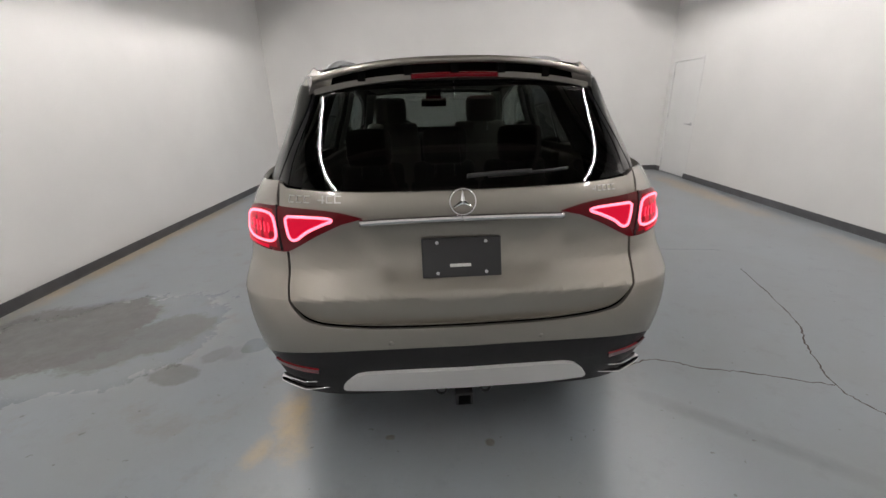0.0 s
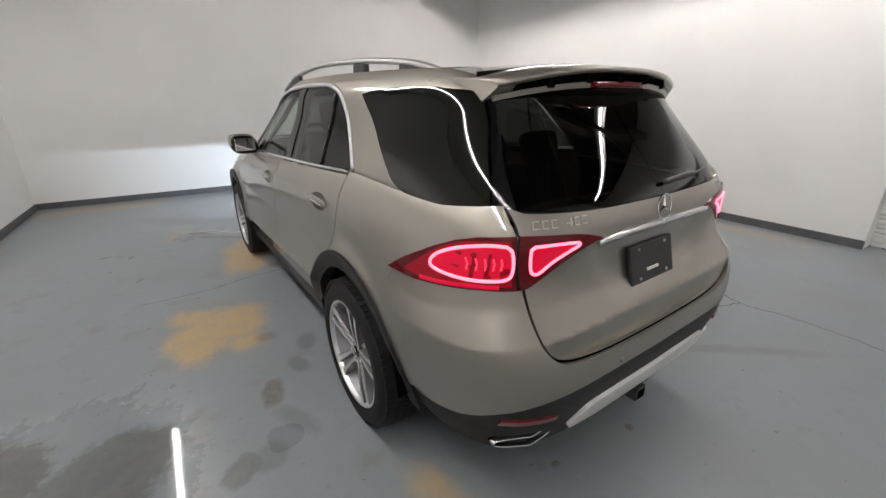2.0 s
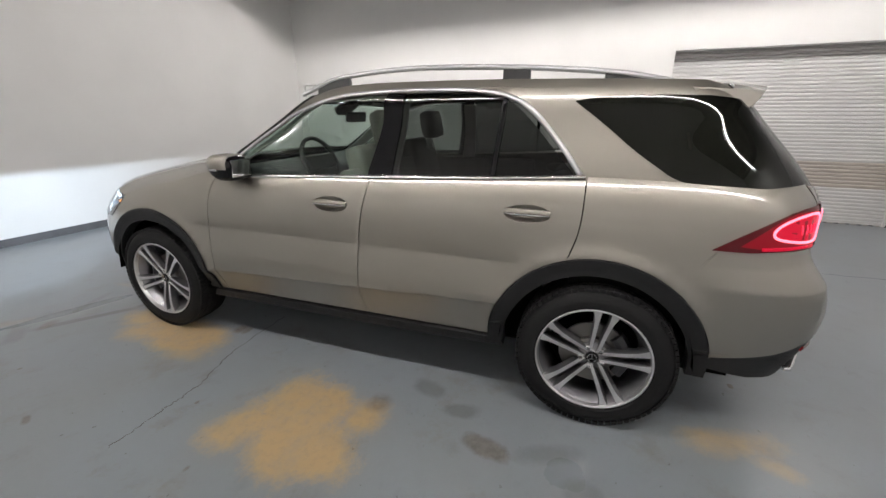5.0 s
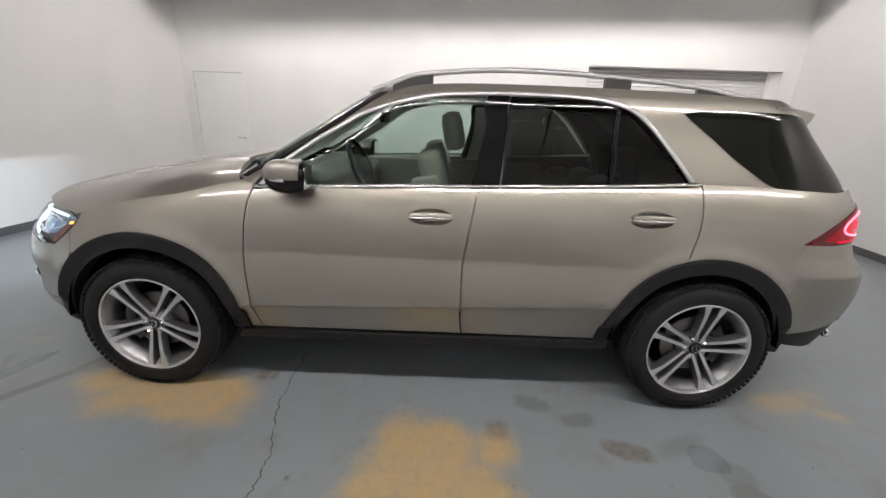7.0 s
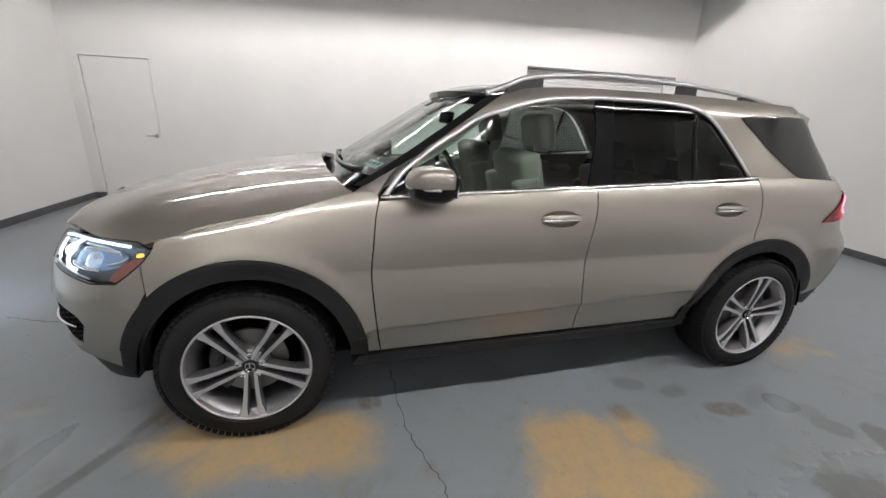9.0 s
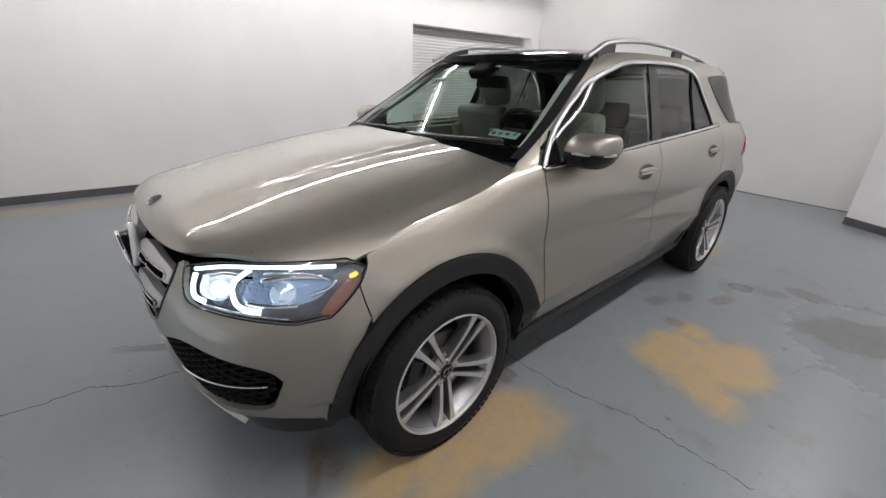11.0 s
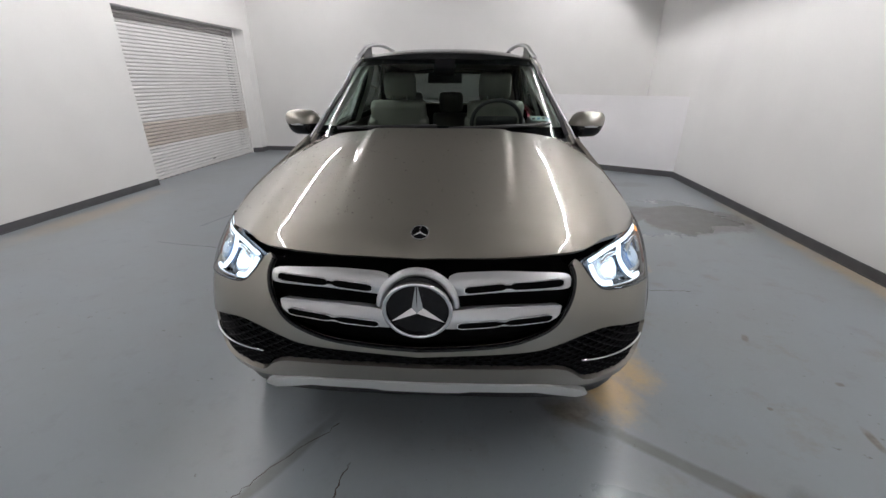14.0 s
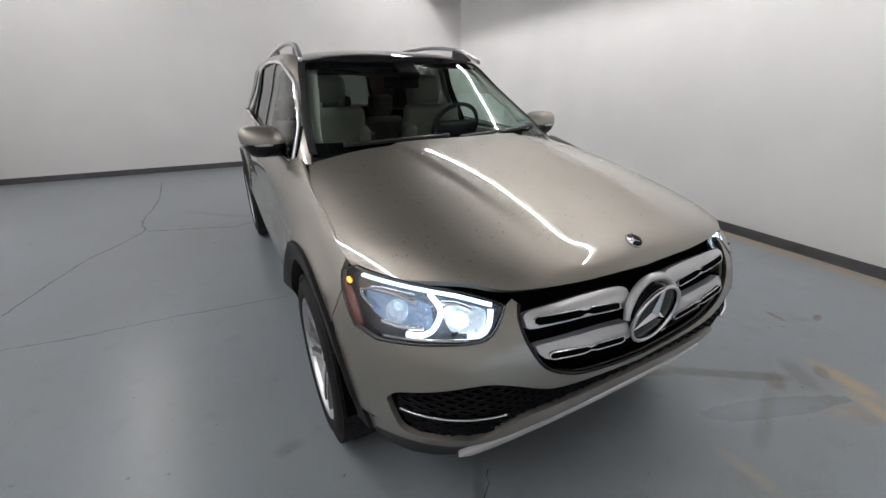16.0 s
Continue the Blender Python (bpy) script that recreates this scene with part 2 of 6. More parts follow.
# marks on the floor: x, y, half sizes, turn, softness, raggedness, strength
WORN = [(-1.40, -0.04, 0.25, 0.26, -15, 0.40, 1.2, 1.0), (-1.60, -0.24, 0.20, 0.24, 10, 0.40, 1.2, 0.95), (-1.60, 0.18, 0.17, 0.12, -20, 0.5, 1.2, 0.9), (-1.33, -0.40, 0.14, 0.11, 0, 0.5, 1.2, 0.75), (-1.05, 1.22, 0.19, 0.27, -8, 0.45, 1.2, 0.9), (-1.02, 1.55, 0.17, 0.22, 20, 0.5, 1.2, 0.85), (-1.20, 1.08, 0.10, 0.16, 10, 0.6, 1.2, 0.6), (-0.87, -2.20, 0.09, 0.20, 12, 0.6, 1.3, 0.6), (-0.98, -2.36, 0.06, 0.12, -30, 0.6, 1.3, 0.5),
        (-2.4, 5.0, 0.9, 0.25, -5, 0.5, 1.2, 0.5), (4.45, 2.6, 0.22, 1.8, -3, 0.6, 1.2, 0.45), (-1.63, 2.60, 0.05, 0.16, -10, 0.8, 1.3, 0.65), (-1.50, 2.76, 0.05, 0.14, -25, 0.8, 1.3, 0.55), (-1.34, 2.70, 0.06, 0.12, 60, 0.9, 1.3, 0.4),
        (-3.45, 0.8, 0.12, 2.4, -3, 0.6, 1.4, 0.5), (-0.55, 2.65, 0.04, 0.16, 5, 0.9, 1.3, 0.35), (4.3, -1.0, 0.2, 1.2, -3, 0.6, 1.2, 0.4), (-0.92, 1.80, 0.13, 0.20, 10, 0.5, 1.0, 0.85)]
DAMP = [(-2.85, -1.15, 0.62, 0.52, 12, 0.06, 0.7, 0.9), (-2.20, -1.30, 0.45, 0.26, 30, 0.10, 0.9, 0.7), (-1.74, -1.72, 0.14, 0.10, -20, 0.1, 1.0, 0.75), (-1.56, -1.53, 0.10, 0.07, 40, 0.15, 1.1, 0.6),
        (-2.8, -2.86, 0.28, 0.14, 5, 0.15, 0.9, 0.4), (-0.99, -0.66, 0.06, 0.10, -20, 0.3, 1.1, 0.55), (-1.11, -0.87, 0.05, 0.09, 10, 0.3, 1.1, 0.55), (-1.25, -1.36, 0.05, 0.14, 25, 0.4, 1.1, 0.45),
        (-1.43, -1.52, 0.08, 0.07, 30, 0.3, 1.2, 0.4), (-1.12, 2.26, 0.36, 0.034, -35, 0.3, 0.8, 0.75), (-0.72, 2.02, 0.16, 0.03, -30, 0.3, 0.8, 0.6), (-0.95, 2.52, 0.2, 0.03, 20, 0.4, 1.0, 0.4),
        (-1.46, 2.46, 0.12, 0.06, 50, 0.3, 1.0, 0.5), (0.62, 2.35, 0.27, 0.030, 60, 0.3, 0.9, 0.65), (1.36, -2.46, 0.46, 0.045, -41, 0.5, 0.9, 0.35), (1.16, 1.57, 0.06, 0.03, 10, 0.4, 1.2, 0.4)]
BROWN = [(-1.31, -1.06, 0.12, 0.05, 75, 0.25, 1.2, 0.8), (-2.04, 2.08, 0.07, 0.022, 80, 0.3, 1.0, 0.9), (-1.96, 1.29, 0.045, 0.020, 60, 0.3, 1.0, 0.8), (-0.83, 0.90, 0.05, 0.025, 0, 0.3, 1.2, 0.8),
         (-0.70, 1.96, 0.12, 0.09, 0, 0.4, 1.2, 0.85), (-1.20, -0.42, 0.07, 0.06, 0, 0.4, 1.2, 0.6), (-0.83, 0.96, 0.05, 0.04, 0, 0.4, 1.2, 0.9), (-2.27, 2.23, 0.05, 0.02, 10, 0.3, 1.0, 0.9), (-1.60, 2.50, 0.05, 0.03, 30, 0.4, 1.2, 0.7), (-1.29, 2.42, 0.07, 0.04, 20, 0.4, 1.3, 0.7), (0.12, -2.40, 0.02, 0.02, 0, 0.3, 1.0, 0.9), (-0.36, -2.33, 0.02, 0.014, 0, 0.3, 1.0, 0.9),
         (-1.55, 0.55, 0.015, 0.012, 0, 0.3, 1.0, 0.8), (-1.9, 0.2, 0.02, 0.012, 0, 0.3, 1.0, 0.7), (-2.2, 1.7, 0.02, 0.014, 0, 0.3, 1.0, 0.7), (-1.7, 1.9, 0.014, 0.012, 0, 0.3, 1.0, 0.8), (1.4, -1.4, 0.015, 0.012, 0, 0.3, 1.0, 0.7)]


# ---- mesh helpers ----
SPLINES = {}


def ip(table, v):
    """Smooth value from a table of (key, value) rows in rising order: a natural cubic spline, flat past its ends."""
    key = tuple(table)
    if key not in SPLINES:
        xs, ys = [r[0] for r in table], [r[1] for r in table]
        n = len(xs)
        a, r = np.eye(n), np.zeros(n)
        for i in range(1, n - 1):
            h0, h1 = xs[i] - xs[i - 1], xs[i + 1] - xs[i]
            a[i, i - 1:i + 2] = h0, 2 * (h0 + h1), h1
            r[i] = 6 * ((ys[i + 1] - ys[i]) / h1 - (ys[i] - ys[i - 1]) / h0)
        SPLINES[key] = xs, ys, [float(q) for q in np.linalg.solve(a, r)]
    xs, ys, m = SPLINES[key]
    if v <= xs[0]:
        return ys[0]
    if v >= xs[-1]:
        return ys[-1]
    i = 0
    while v > xs[i + 1]:
        i += 1
    h = xs[i + 1] - xs[i]
    p, q = (xs[i + 1] - v) / h, (v - xs[i]) / h
    return p * ys[i] + q * ys[i + 1] + ((p**3 - p) * m[i] + (q**3 - q) * m[i + 1]) * h * h / 6


def link(name, me, material, parent=None, label="", smooth=False):
    me.materials.append(material)
    if smooth:
        me.polygons.foreach_set("use_smooth", [True] * len(me.polygons))
    ob = new(name, me)
    if parent:
        ob.parent = parent
    if label:
        tagged(ob, label)
    return ob


def part(name, bm, material, parent=None, label="", smooth=False):
    bmesh.ops.recalc_face_normals(bm, faces=bm.faces)
    me = bpy.data.meshes.new(name)
    bm.to_mesh(me)
    bm.free()
    return link(name, me, material, parent, label, smooth)


def add_box(bm, lo, hi, bevel=0.0, m=None):
    r = bmesh.ops.create_cube(bm, size=1)
    vs = r["verts"]
    for v in vs:
        v.co = Vector([lo[k] + (v.co[k] + 0.5) * (hi[k] - lo[k]) for k in range(3)])
    if bevel:
        es = list({e for v in vs for e in v.link_edges})
        out = bmesh.ops.bevel(bm, geom=es, offset=bevel, segments=2, profile=0.6, affect="EDGES")
        vs = list({v for f in out["faces"] for v in f.verts} | {v for v in vs if v.is_valid})
    if m:
        bmesh.ops.transform(bm, matrix=m, verts=vs)
    return vs


def box(name, lo, hi, material, parent=None, bevel=0.0, label="", m=None):
    bm = bmesh.new()
    add_box(bm, lo, hi, bevel, m)
    return part(name, bm, material, parent, label)


def prism(bm, pts, z0, z1):
    """An upright prism on a plan outline."""
    lo = [bm.verts.new((x, y, z0)) for x, y in pts]
    hi = [bm.verts.new((x, y, z1)) for x, y in pts]
    k = len(pts)
    bm.faces.new(lo[::-1]), bm.faces.new(hi)
    for i in range(k):
        bm.faces.new((lo[i], lo[(i + 1) % k], hi[(i + 1) % k], hi[i]))


def lathe(bm, profile, segs=48, axis="x", at=(0, 0, 0)):
    """Turn a profile of (along, radius) rows about an axis."""
    rings = []
    for a, r in profile:
        ring = []
        for i in range(segs):
            w = 2 * math.pi * i / segs
            p = (a, r * math.cos(w), r * math.sin(w))
            if axis == "y":
                p = (p[1], a, p[2])
            if axis == "z":
                p = (p[1], p[2], a)
            ring.append(bm.verts.new(Vector(p) + Vector(at)))
        rings.append(ring)
    for p, q in zip(rings, rings[1:]):
        for i in range(segs):
            bm.faces.new((p[i], p[(i + 1) % segs], q[(i + 1) % segs], q[i]))
    return rings


def curve(pts, n=6):
    """Points along a smooth line through pts."""
    out = []
    for i in range(len(pts) - 1):
        p = [Vector(pts[max(0, min(len(pts) - 1, i + k))]) for k in (-1, 0, 1, 2)]
        for j in range(n):
            u = j / n
            out.append(0.5 * (2 * p[1] + (p[2] - p[0]) * u + (2 * p[0] - 5 * p[1] + 4 * p[2] - p[3]) * u * u
                              + (3 * p[1] - p[0] - 3 * p[2] + p[3]) * u**3))
    return out + [Vector(pts[-1])]


def sweep(bm, pts, normals, w, h, closed=False, segs=8, taper=None):
    """A rounded strip of width w and height h along pts; h lies along the normals."""
    k = len(pts)
    rings = []
    for i in range(k):
        a, b = pts[(i - 1) % k if closed else max(i - 1, 0)], pts[(i + 1) % k if closed else min(i + 1, k - 1)]
        t = (b - a).normalized()
        nn = normals[i].normalized()
        s = t.cross(nn).normalized()
        g = taper[i] if taper else 1.0
        rings.append([bm.verts.new(pts[i] + s * (math.cos(q) * w / 2 * g) + nn * (math.sin(q) * h / 2 * g))
                      for q in [2 * math.pi * j / segs for j in range(segs)]])
    for i in range(k if closed else k - 1):
        p, q = rings[i], rings[(i + 1) % k]
        for j in range(segs):
            bm.faces.new((p[j], p[(j + 1) % segs], q[(j + 1) % segs], q[j]))
    if not closed:
        bm.faces.new(rings[0][::-1]), bm.faces.new(rings[-1])


# ---- room ----
CEIL = 4.0
FL, FR, BR, BL = (-3.31, 5.50), (4.97, 4.78), (4.36, -5.80), (-3.80, -5.22)


def wall(name, a, b, z0=0.0, z1=CEIL, thick=0.15, label="smooth white painted wall with a dark base strip"):
    """A wall whose room face runs from a to b, with the room on its right hand."""
    a, b = Vector(a), Vector(b)
    d = (b - a).normalized()
    n = Vector((-d.y, d.x))
    bm = bmesh.new()
    prism(bm, [a, b, b + n * thick, a + n * thick], z0, z1)
    return tagged(part(name, bm, M_WALL), label, "wall", kind="structure")


def baseboard(a, b):
    a, b = Vector(a), Vector(b)
    d = (b - a).normalized()
    n = Vector((d.y, -d.x))
    bm = bmesh.new()
    prism(bm, [a, b, b + n * 0.012, a + n * 0.012], 0.0, 0.095)
    prism(bm, [a, b, b + n * 0.018, a + n * 0.018], 0.0, 0.012)
    return tagged(part("baseboard", bm, M_BASE), "dark grey vinyl base strip along the white wall", "baseboard", kind="structure")


def along(a, b, y):
    u = (y - a[1]) / (b[1] - a[1])
    return (a[0] + (b[0] - a[0]) * u, y)


# floor
bm = bmesh.new()
prism(bm, [(-4.3, 6.2), (-4.5, -6.3), (5.6, -6.5), (5.6, 5.6)], -0.1, 0.0)
floor = part("floor", bm, floor_material())
tagged(floor, "worn grey-blue painted concrete floor with stains", "floor", kind="structure")

DOOR_LO, DOOR_HI, DOOR_H = 3.68, 4.60, 2.13
SH_LO, SH_HI, SH_H = -5.55, -2.42, 2.44
wall("wall_front", FL, FR)
wall("wall_side_left", (BL[0], BL[1]), FL)
wall("wall_back", BR, BL)
d0, d1 = along(BR, FR, DOOR_LO), along(BR, FR, DOOR_HI)
s0, s1 = along(BR, FR, SH_LO), along(BR, FR, SH_HI)
wall("wall_side_right_a", FR, d1, thick=0.3)
wall("wall_side_right_b", d1, d0, DOOR_H, thick=0.3)
wall("wall_side_right_c", d0, s1, thick=0.3)
wall("wall_side_right_d", s1, s0, SH_H, thick=0.3)
wall("wall_side_right_e", s0, BR, thick=0.3)
for a, b in ((FL, FR), (FR, d1), (d0, s1), (BR, (-1.64, -5.39)), ((-3.715, -3.43), FL)):
    baseboard(a, b)
baseboard(s0, BR)
baseboard((s0[0] + 0.29, s0[1] + 0.10), s0)
baseboard((-1.62, -4.62), (-3.74, -3.42))

# slanted half-height panel
pa, pb = Vector((-3.74, -3.42)), Vector((-1.62, -4.62))
bm = bmesh.new()
d = (pb - pa).normalized()
n = Vector((d.y, -d.x))
prism(bm, [pa, pb, pb + n * 0.02, pa + n * 0.02], 0.0, 1.28)
tagged(part("panel_board", bm, M_PANEL), "white sheet panel standing across the corner of the room", "panel", kind="structure")

# roller shutter, set back in its opening
def shutter():
    q0, q1 = Vector(s0), Vector(s1)
    d = (q1 - q0).normalized()
    n = Vector((d.y, -d.x))
    a = q0 + n * 0.20 + d * 0.12
    width = (q1 - a).dot(d) + 0.04
    m = Matrix(((d.x, n.x, 0, a.x), (d.y, n.y, 0, a.y), (0, 0, 1, 0), (0, 0, 0, 1)))
    root = tagged(new("roller_shutter"), "closed white ribbed steel roller shutter with yellowed slats", "shutter")
    root.matrix_world = m
    count, low = 46, 0.06
    step = (SH_H + 0.02 - low) / count
    bm = bmesh.new()
    prof = [(0.0, 0.0), (-0.004, 0.005), (-0.010, 0.013), (-0.012, step * 0.5), (-0.010, step - 0.015), (-0.004, step - 0.007), (0.0, step - 0.006), (0.012, step - 0.006), (0.012, 0.0)]
    ends = [[bm.verts.new((x, y, z)) for y, z in prof] for x in (0.0, width)]
    k = len(prof)
    for i in range(k):
        bm.faces.new((ends[0][i], ends[0][(i + 1) % k], ends[1][(i + 1) % k], ends[1][i]))
    bm.faces.new(ends[0][::-1]), bm.faces.new(ends[1])
    bmesh.ops.recalc_face_normals(bm, faces=bm.faces)
    me = {}
    for key, mt in (("new", M_SHUT), ("old", M_SHUT_OLD), ("top", M_SHUT_SHADED)):
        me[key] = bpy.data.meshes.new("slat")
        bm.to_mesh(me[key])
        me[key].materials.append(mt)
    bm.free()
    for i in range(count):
        # the top three slats take a darker colour for the shade under the opening's head
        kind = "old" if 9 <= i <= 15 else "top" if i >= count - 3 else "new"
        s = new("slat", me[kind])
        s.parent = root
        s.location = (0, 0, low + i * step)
    box("bottom_bar", (0, -0.012, 0.012), (width, 0.016, low - 0.004), M_SHUT, root, 0.004)
    box("guide_rail", (-0.05, -0.03, 0), (-0.002, 0.03, SH_H + 0.03), M_SHUT, root, 0.004, "white guide rail")
    box("pull_handle", (width * 0.42, -0.022, 0.10), (width * 0.42 + 0.09, -0.013, 0.118), M_DARK_STEEL, root, 0.002)
    for i in range(46):
        box("seal_tab", (0.02 + i * width / 46, -0.014, 0.0), (0.02 + (i + 0.55) * width / 46, 0.014, 0.013), M_DARK_STEEL if i % 2 else M_SHUT_OLD, root)


# the white slat steel with the shade at the top painted in
M_SHUT_SHADED = mat("white_steel_shaded", (0.42, 0.40, 0.39), 0.45, vary=0.05, scale=3)
shutter()
# splayed return beside the shutter
bm = bmesh.new()
prism(bm, [s0, (s0[0] + 0.29, s0[1] + 0.10), (s0[0] + 0.29, s0[1] - 0.1), (s0[0] + 0.02, s0[1] - 0.02)], 0, SH_H)
tagged(part("trim", bm, M_WALL), "white painted return beside the shutter", "wall", kind="structure")
box("wall_behind_shutter", (5.1, -6.0, 0), (5.2, -2.0, 2.8), M_WALL)["kind"] = "structure"


# service door
def service_door():
    q0, q1 = Vector(d0), Vector(d1)
    d = (q1 - q0).normalized()
    n = Vector((d.y, -d.x))
    m = Matrix(((d.x, n.x, 0, q0.x), (d.y, n.y, 0, q0.y), (0, 0, 1, 0), (0, 0, 0, 1)))
    w = (q1 - q0).length
    root = tagged(new("door_1"), "closed plain white flush door with steel lever handle", "door", kind="structure")
    root.matrix_world = m
    box("door_leaf", (0.008, 0.012, 0.014), (w - 0.008, 0.056, DOOR_H - 0.008), M_DOOR, root, 0.003)
    box("door_stop", (0.0, 0.058, 0.0), (w, 0.30, DOOR_H), M_DARK_STEEL, root)
    for z in (0.22, 1.12, 1.90):
        h = box("hinge", (w - 0.012, 0.002, z - 0.05), (w + 0.014, 0.014, z + 0.05), M_SATIN, root, 0.004)
    box("door_frame", (-0.045, -0.006, 0.1), (-0.001, 0.006, DOOR_H), M_DOOR, root, 0.002)
    box("door_frame", (-0.045, -0.006, DOOR_H + 0.001), (w + 0.045, 0.006, DOOR_H + 0.045), M_DOOR, root, 0.002)
    box("door_frame", (w + 0.001, -0.006, 0.1), (w + 0.045, 0.006, DOOR_H), M_DOOR, root, 0.002)
    bm = bmesh.new()
    lathe(bm, [(0.010, 0.0), (0.002, 0.03), (0.012, 0.033)], 24, "y", (0.07, 0, 1.0))
    lathe(bm, [(-0.045, 0.009), (0.004, 0.011)], 16, "y", (0.07, 0, 1.0))
    add_box(bm, (0.06, -0.052, 0.99), (0.19, -0.038, 1.012), 0.005)
    part("lever_handle", bm, M_SATIN, root, "brushed steel lever handle", True)


M_DOOR = mat("white_door_paint", (0.76, 0.76, 0.75), 0.4, vary=0.02, scale=3)
service_door()

# ceiling
bm = bmesh.new()
prism(bm, [(-4.3, 6.2), (-4.5, -6.3), (5.6, -6.5), (5.6, 5.6)], CEIL, CEIL + 0.1)
ceiling = tagged(part("ceiling", bm, M_CEIL), "dark open ceiling with pale joists across the room", "ceiling", kind="structure")
for i in range(6):
    y = -4.9 + i * 1.95
    j = box("joist", (-3.6, y - 0.05, CEIL - 0.20), (4.7, y + 0.05, CEIL + 0.01), M_RAFTER)
    j.parent = ceiling
for x in (-0.6, 1.2):
    j = box("purlin", (x - 0.03, -5.2, CEIL - 0.27), (x + 0.03, 4.8, CEIL - 0.205), M_RAFTER)
    j.parent = ceiling
for x, ys in ((-2.3, (-4.0, -1.75, 0.5, 2.7)), (3.05, (-4.0, -1.65, 0.7, 2.95))):
    for y in ys:
        lamp = box("tube_lamp", (x - 0.07, y - 1.15, 3.715), (x + 0.07, y + 1.15, 3.745), M_DARK_STEEL, None, 0.01)
        tagged(lamp, "long lit white tube lamp under the ceiling", "lamp", "tube lamps")
        bm = bmesh.new()
        lathe(bm, [(y - 1.14, 0.0), (y - 1.14, 0.009), (y + 1.14, 0.009), (y + 1.14, 0.0)], 12, "y", (x, 0, 3.69))
        part("tube", bm, M_TUBE, lamp, smooth=True)
        # unseen plates added to keep the tubes' light off the upper walls
        for e in (-1, 1):
            box("side_shade", (x + e * 0.074 - 0.004, y - 1.15, (3.62 if x < 0 else 3.655) if e * x > 0 else 3.685), (x + e * 0.074 + 0.004, y + 1.15, 3.745), M_SHUT, lamp)
        for e in (-0.8, 0.8):
            box("hanger", (x - 0.008, y + e - 0.008, 3.745), (x + 0.008, y + e + 0.008, CEIL), M_DARK_STEEL, lamp)


# ---- the car's surfaces ----
Y0F, Y0R = 1.2, -1.5
BODY_W = [(0.20, 0.865), (0.36, 0.906), (0.55, 0.932), (0.75, 0.944), (0.90, 0.945), (1.02, 0.934), (1.12, 0.896), (1.18, 0.854), (1.21, 0.826)]
BODY_F = [(0.20, 2.20), (0.36, 2.275), (0.52, 2.362), (0.68, 2.395), (0.82, 2.388), (0.95, 2.338), (1.05, 2.25), (1.20, 2.0)]
BODY_R = [(0.20, -2.40), (0.36, -2.452), (0.50, -2.498), (0.62, -2.508), (0.71, -2.496), (0.80, -2.466), (0.90, -2.428), (1.0, -2.405), (1.10, -2.415), (1.18, -2.42), (1.26, -2.385)]
BODY_NF = [(0.30, 4.7), (0.60, 4.5), (0.90, 3.7), (1.10, 3.3)]
BODY_NR = [(0.30, 5.0), (0.60, 5.3), (0.85, 5.5), (1.05, 4.5), (1.20, 4.1)]
BELT = [(-0.5, -0.165), (0.4, -0.165), (0.9, -0.155), (1.25, -0.105), (1.6, -0.05), (1.95, 0.0), (2.8, 0.04), (4.2, 0.09), (5.0, 0.095), (6.5, 0.095)]
CAB_WF = [(1.10, 0.885), (1.20, 0.856), (1.36, 0.80), (1.52, 0.745), (1.66, 0.695), (1.72, 0.64)]
CAB_WR = [(1.10, 0.872), (1.20, 0.843), (1.36, 0.788), (1.52, 0.731), (1.66, 0.675), (1.72, 0.62)]
CAB_F = [(1.15, 1.19), (1.25, 1.03), (1.40, 0.79), (1.55, 0.55), (1.67, 0.34), (1.72, 0.22)]
CAB_R = [(1.15, -2.44), (1.25, -2.39), (1.40, -2.27), (1.55, -2.14), (1.66, -2.04), (1.72, -1.97)]


from mathutils.geometry import tessellate_polygon


def fold(z):
    """The sharp line round the tail."""
    return max(0.0, 1 - (z - 0.83) / 0.10 if z > 0.83 else 1 - (0.83 - z) / 0.34)


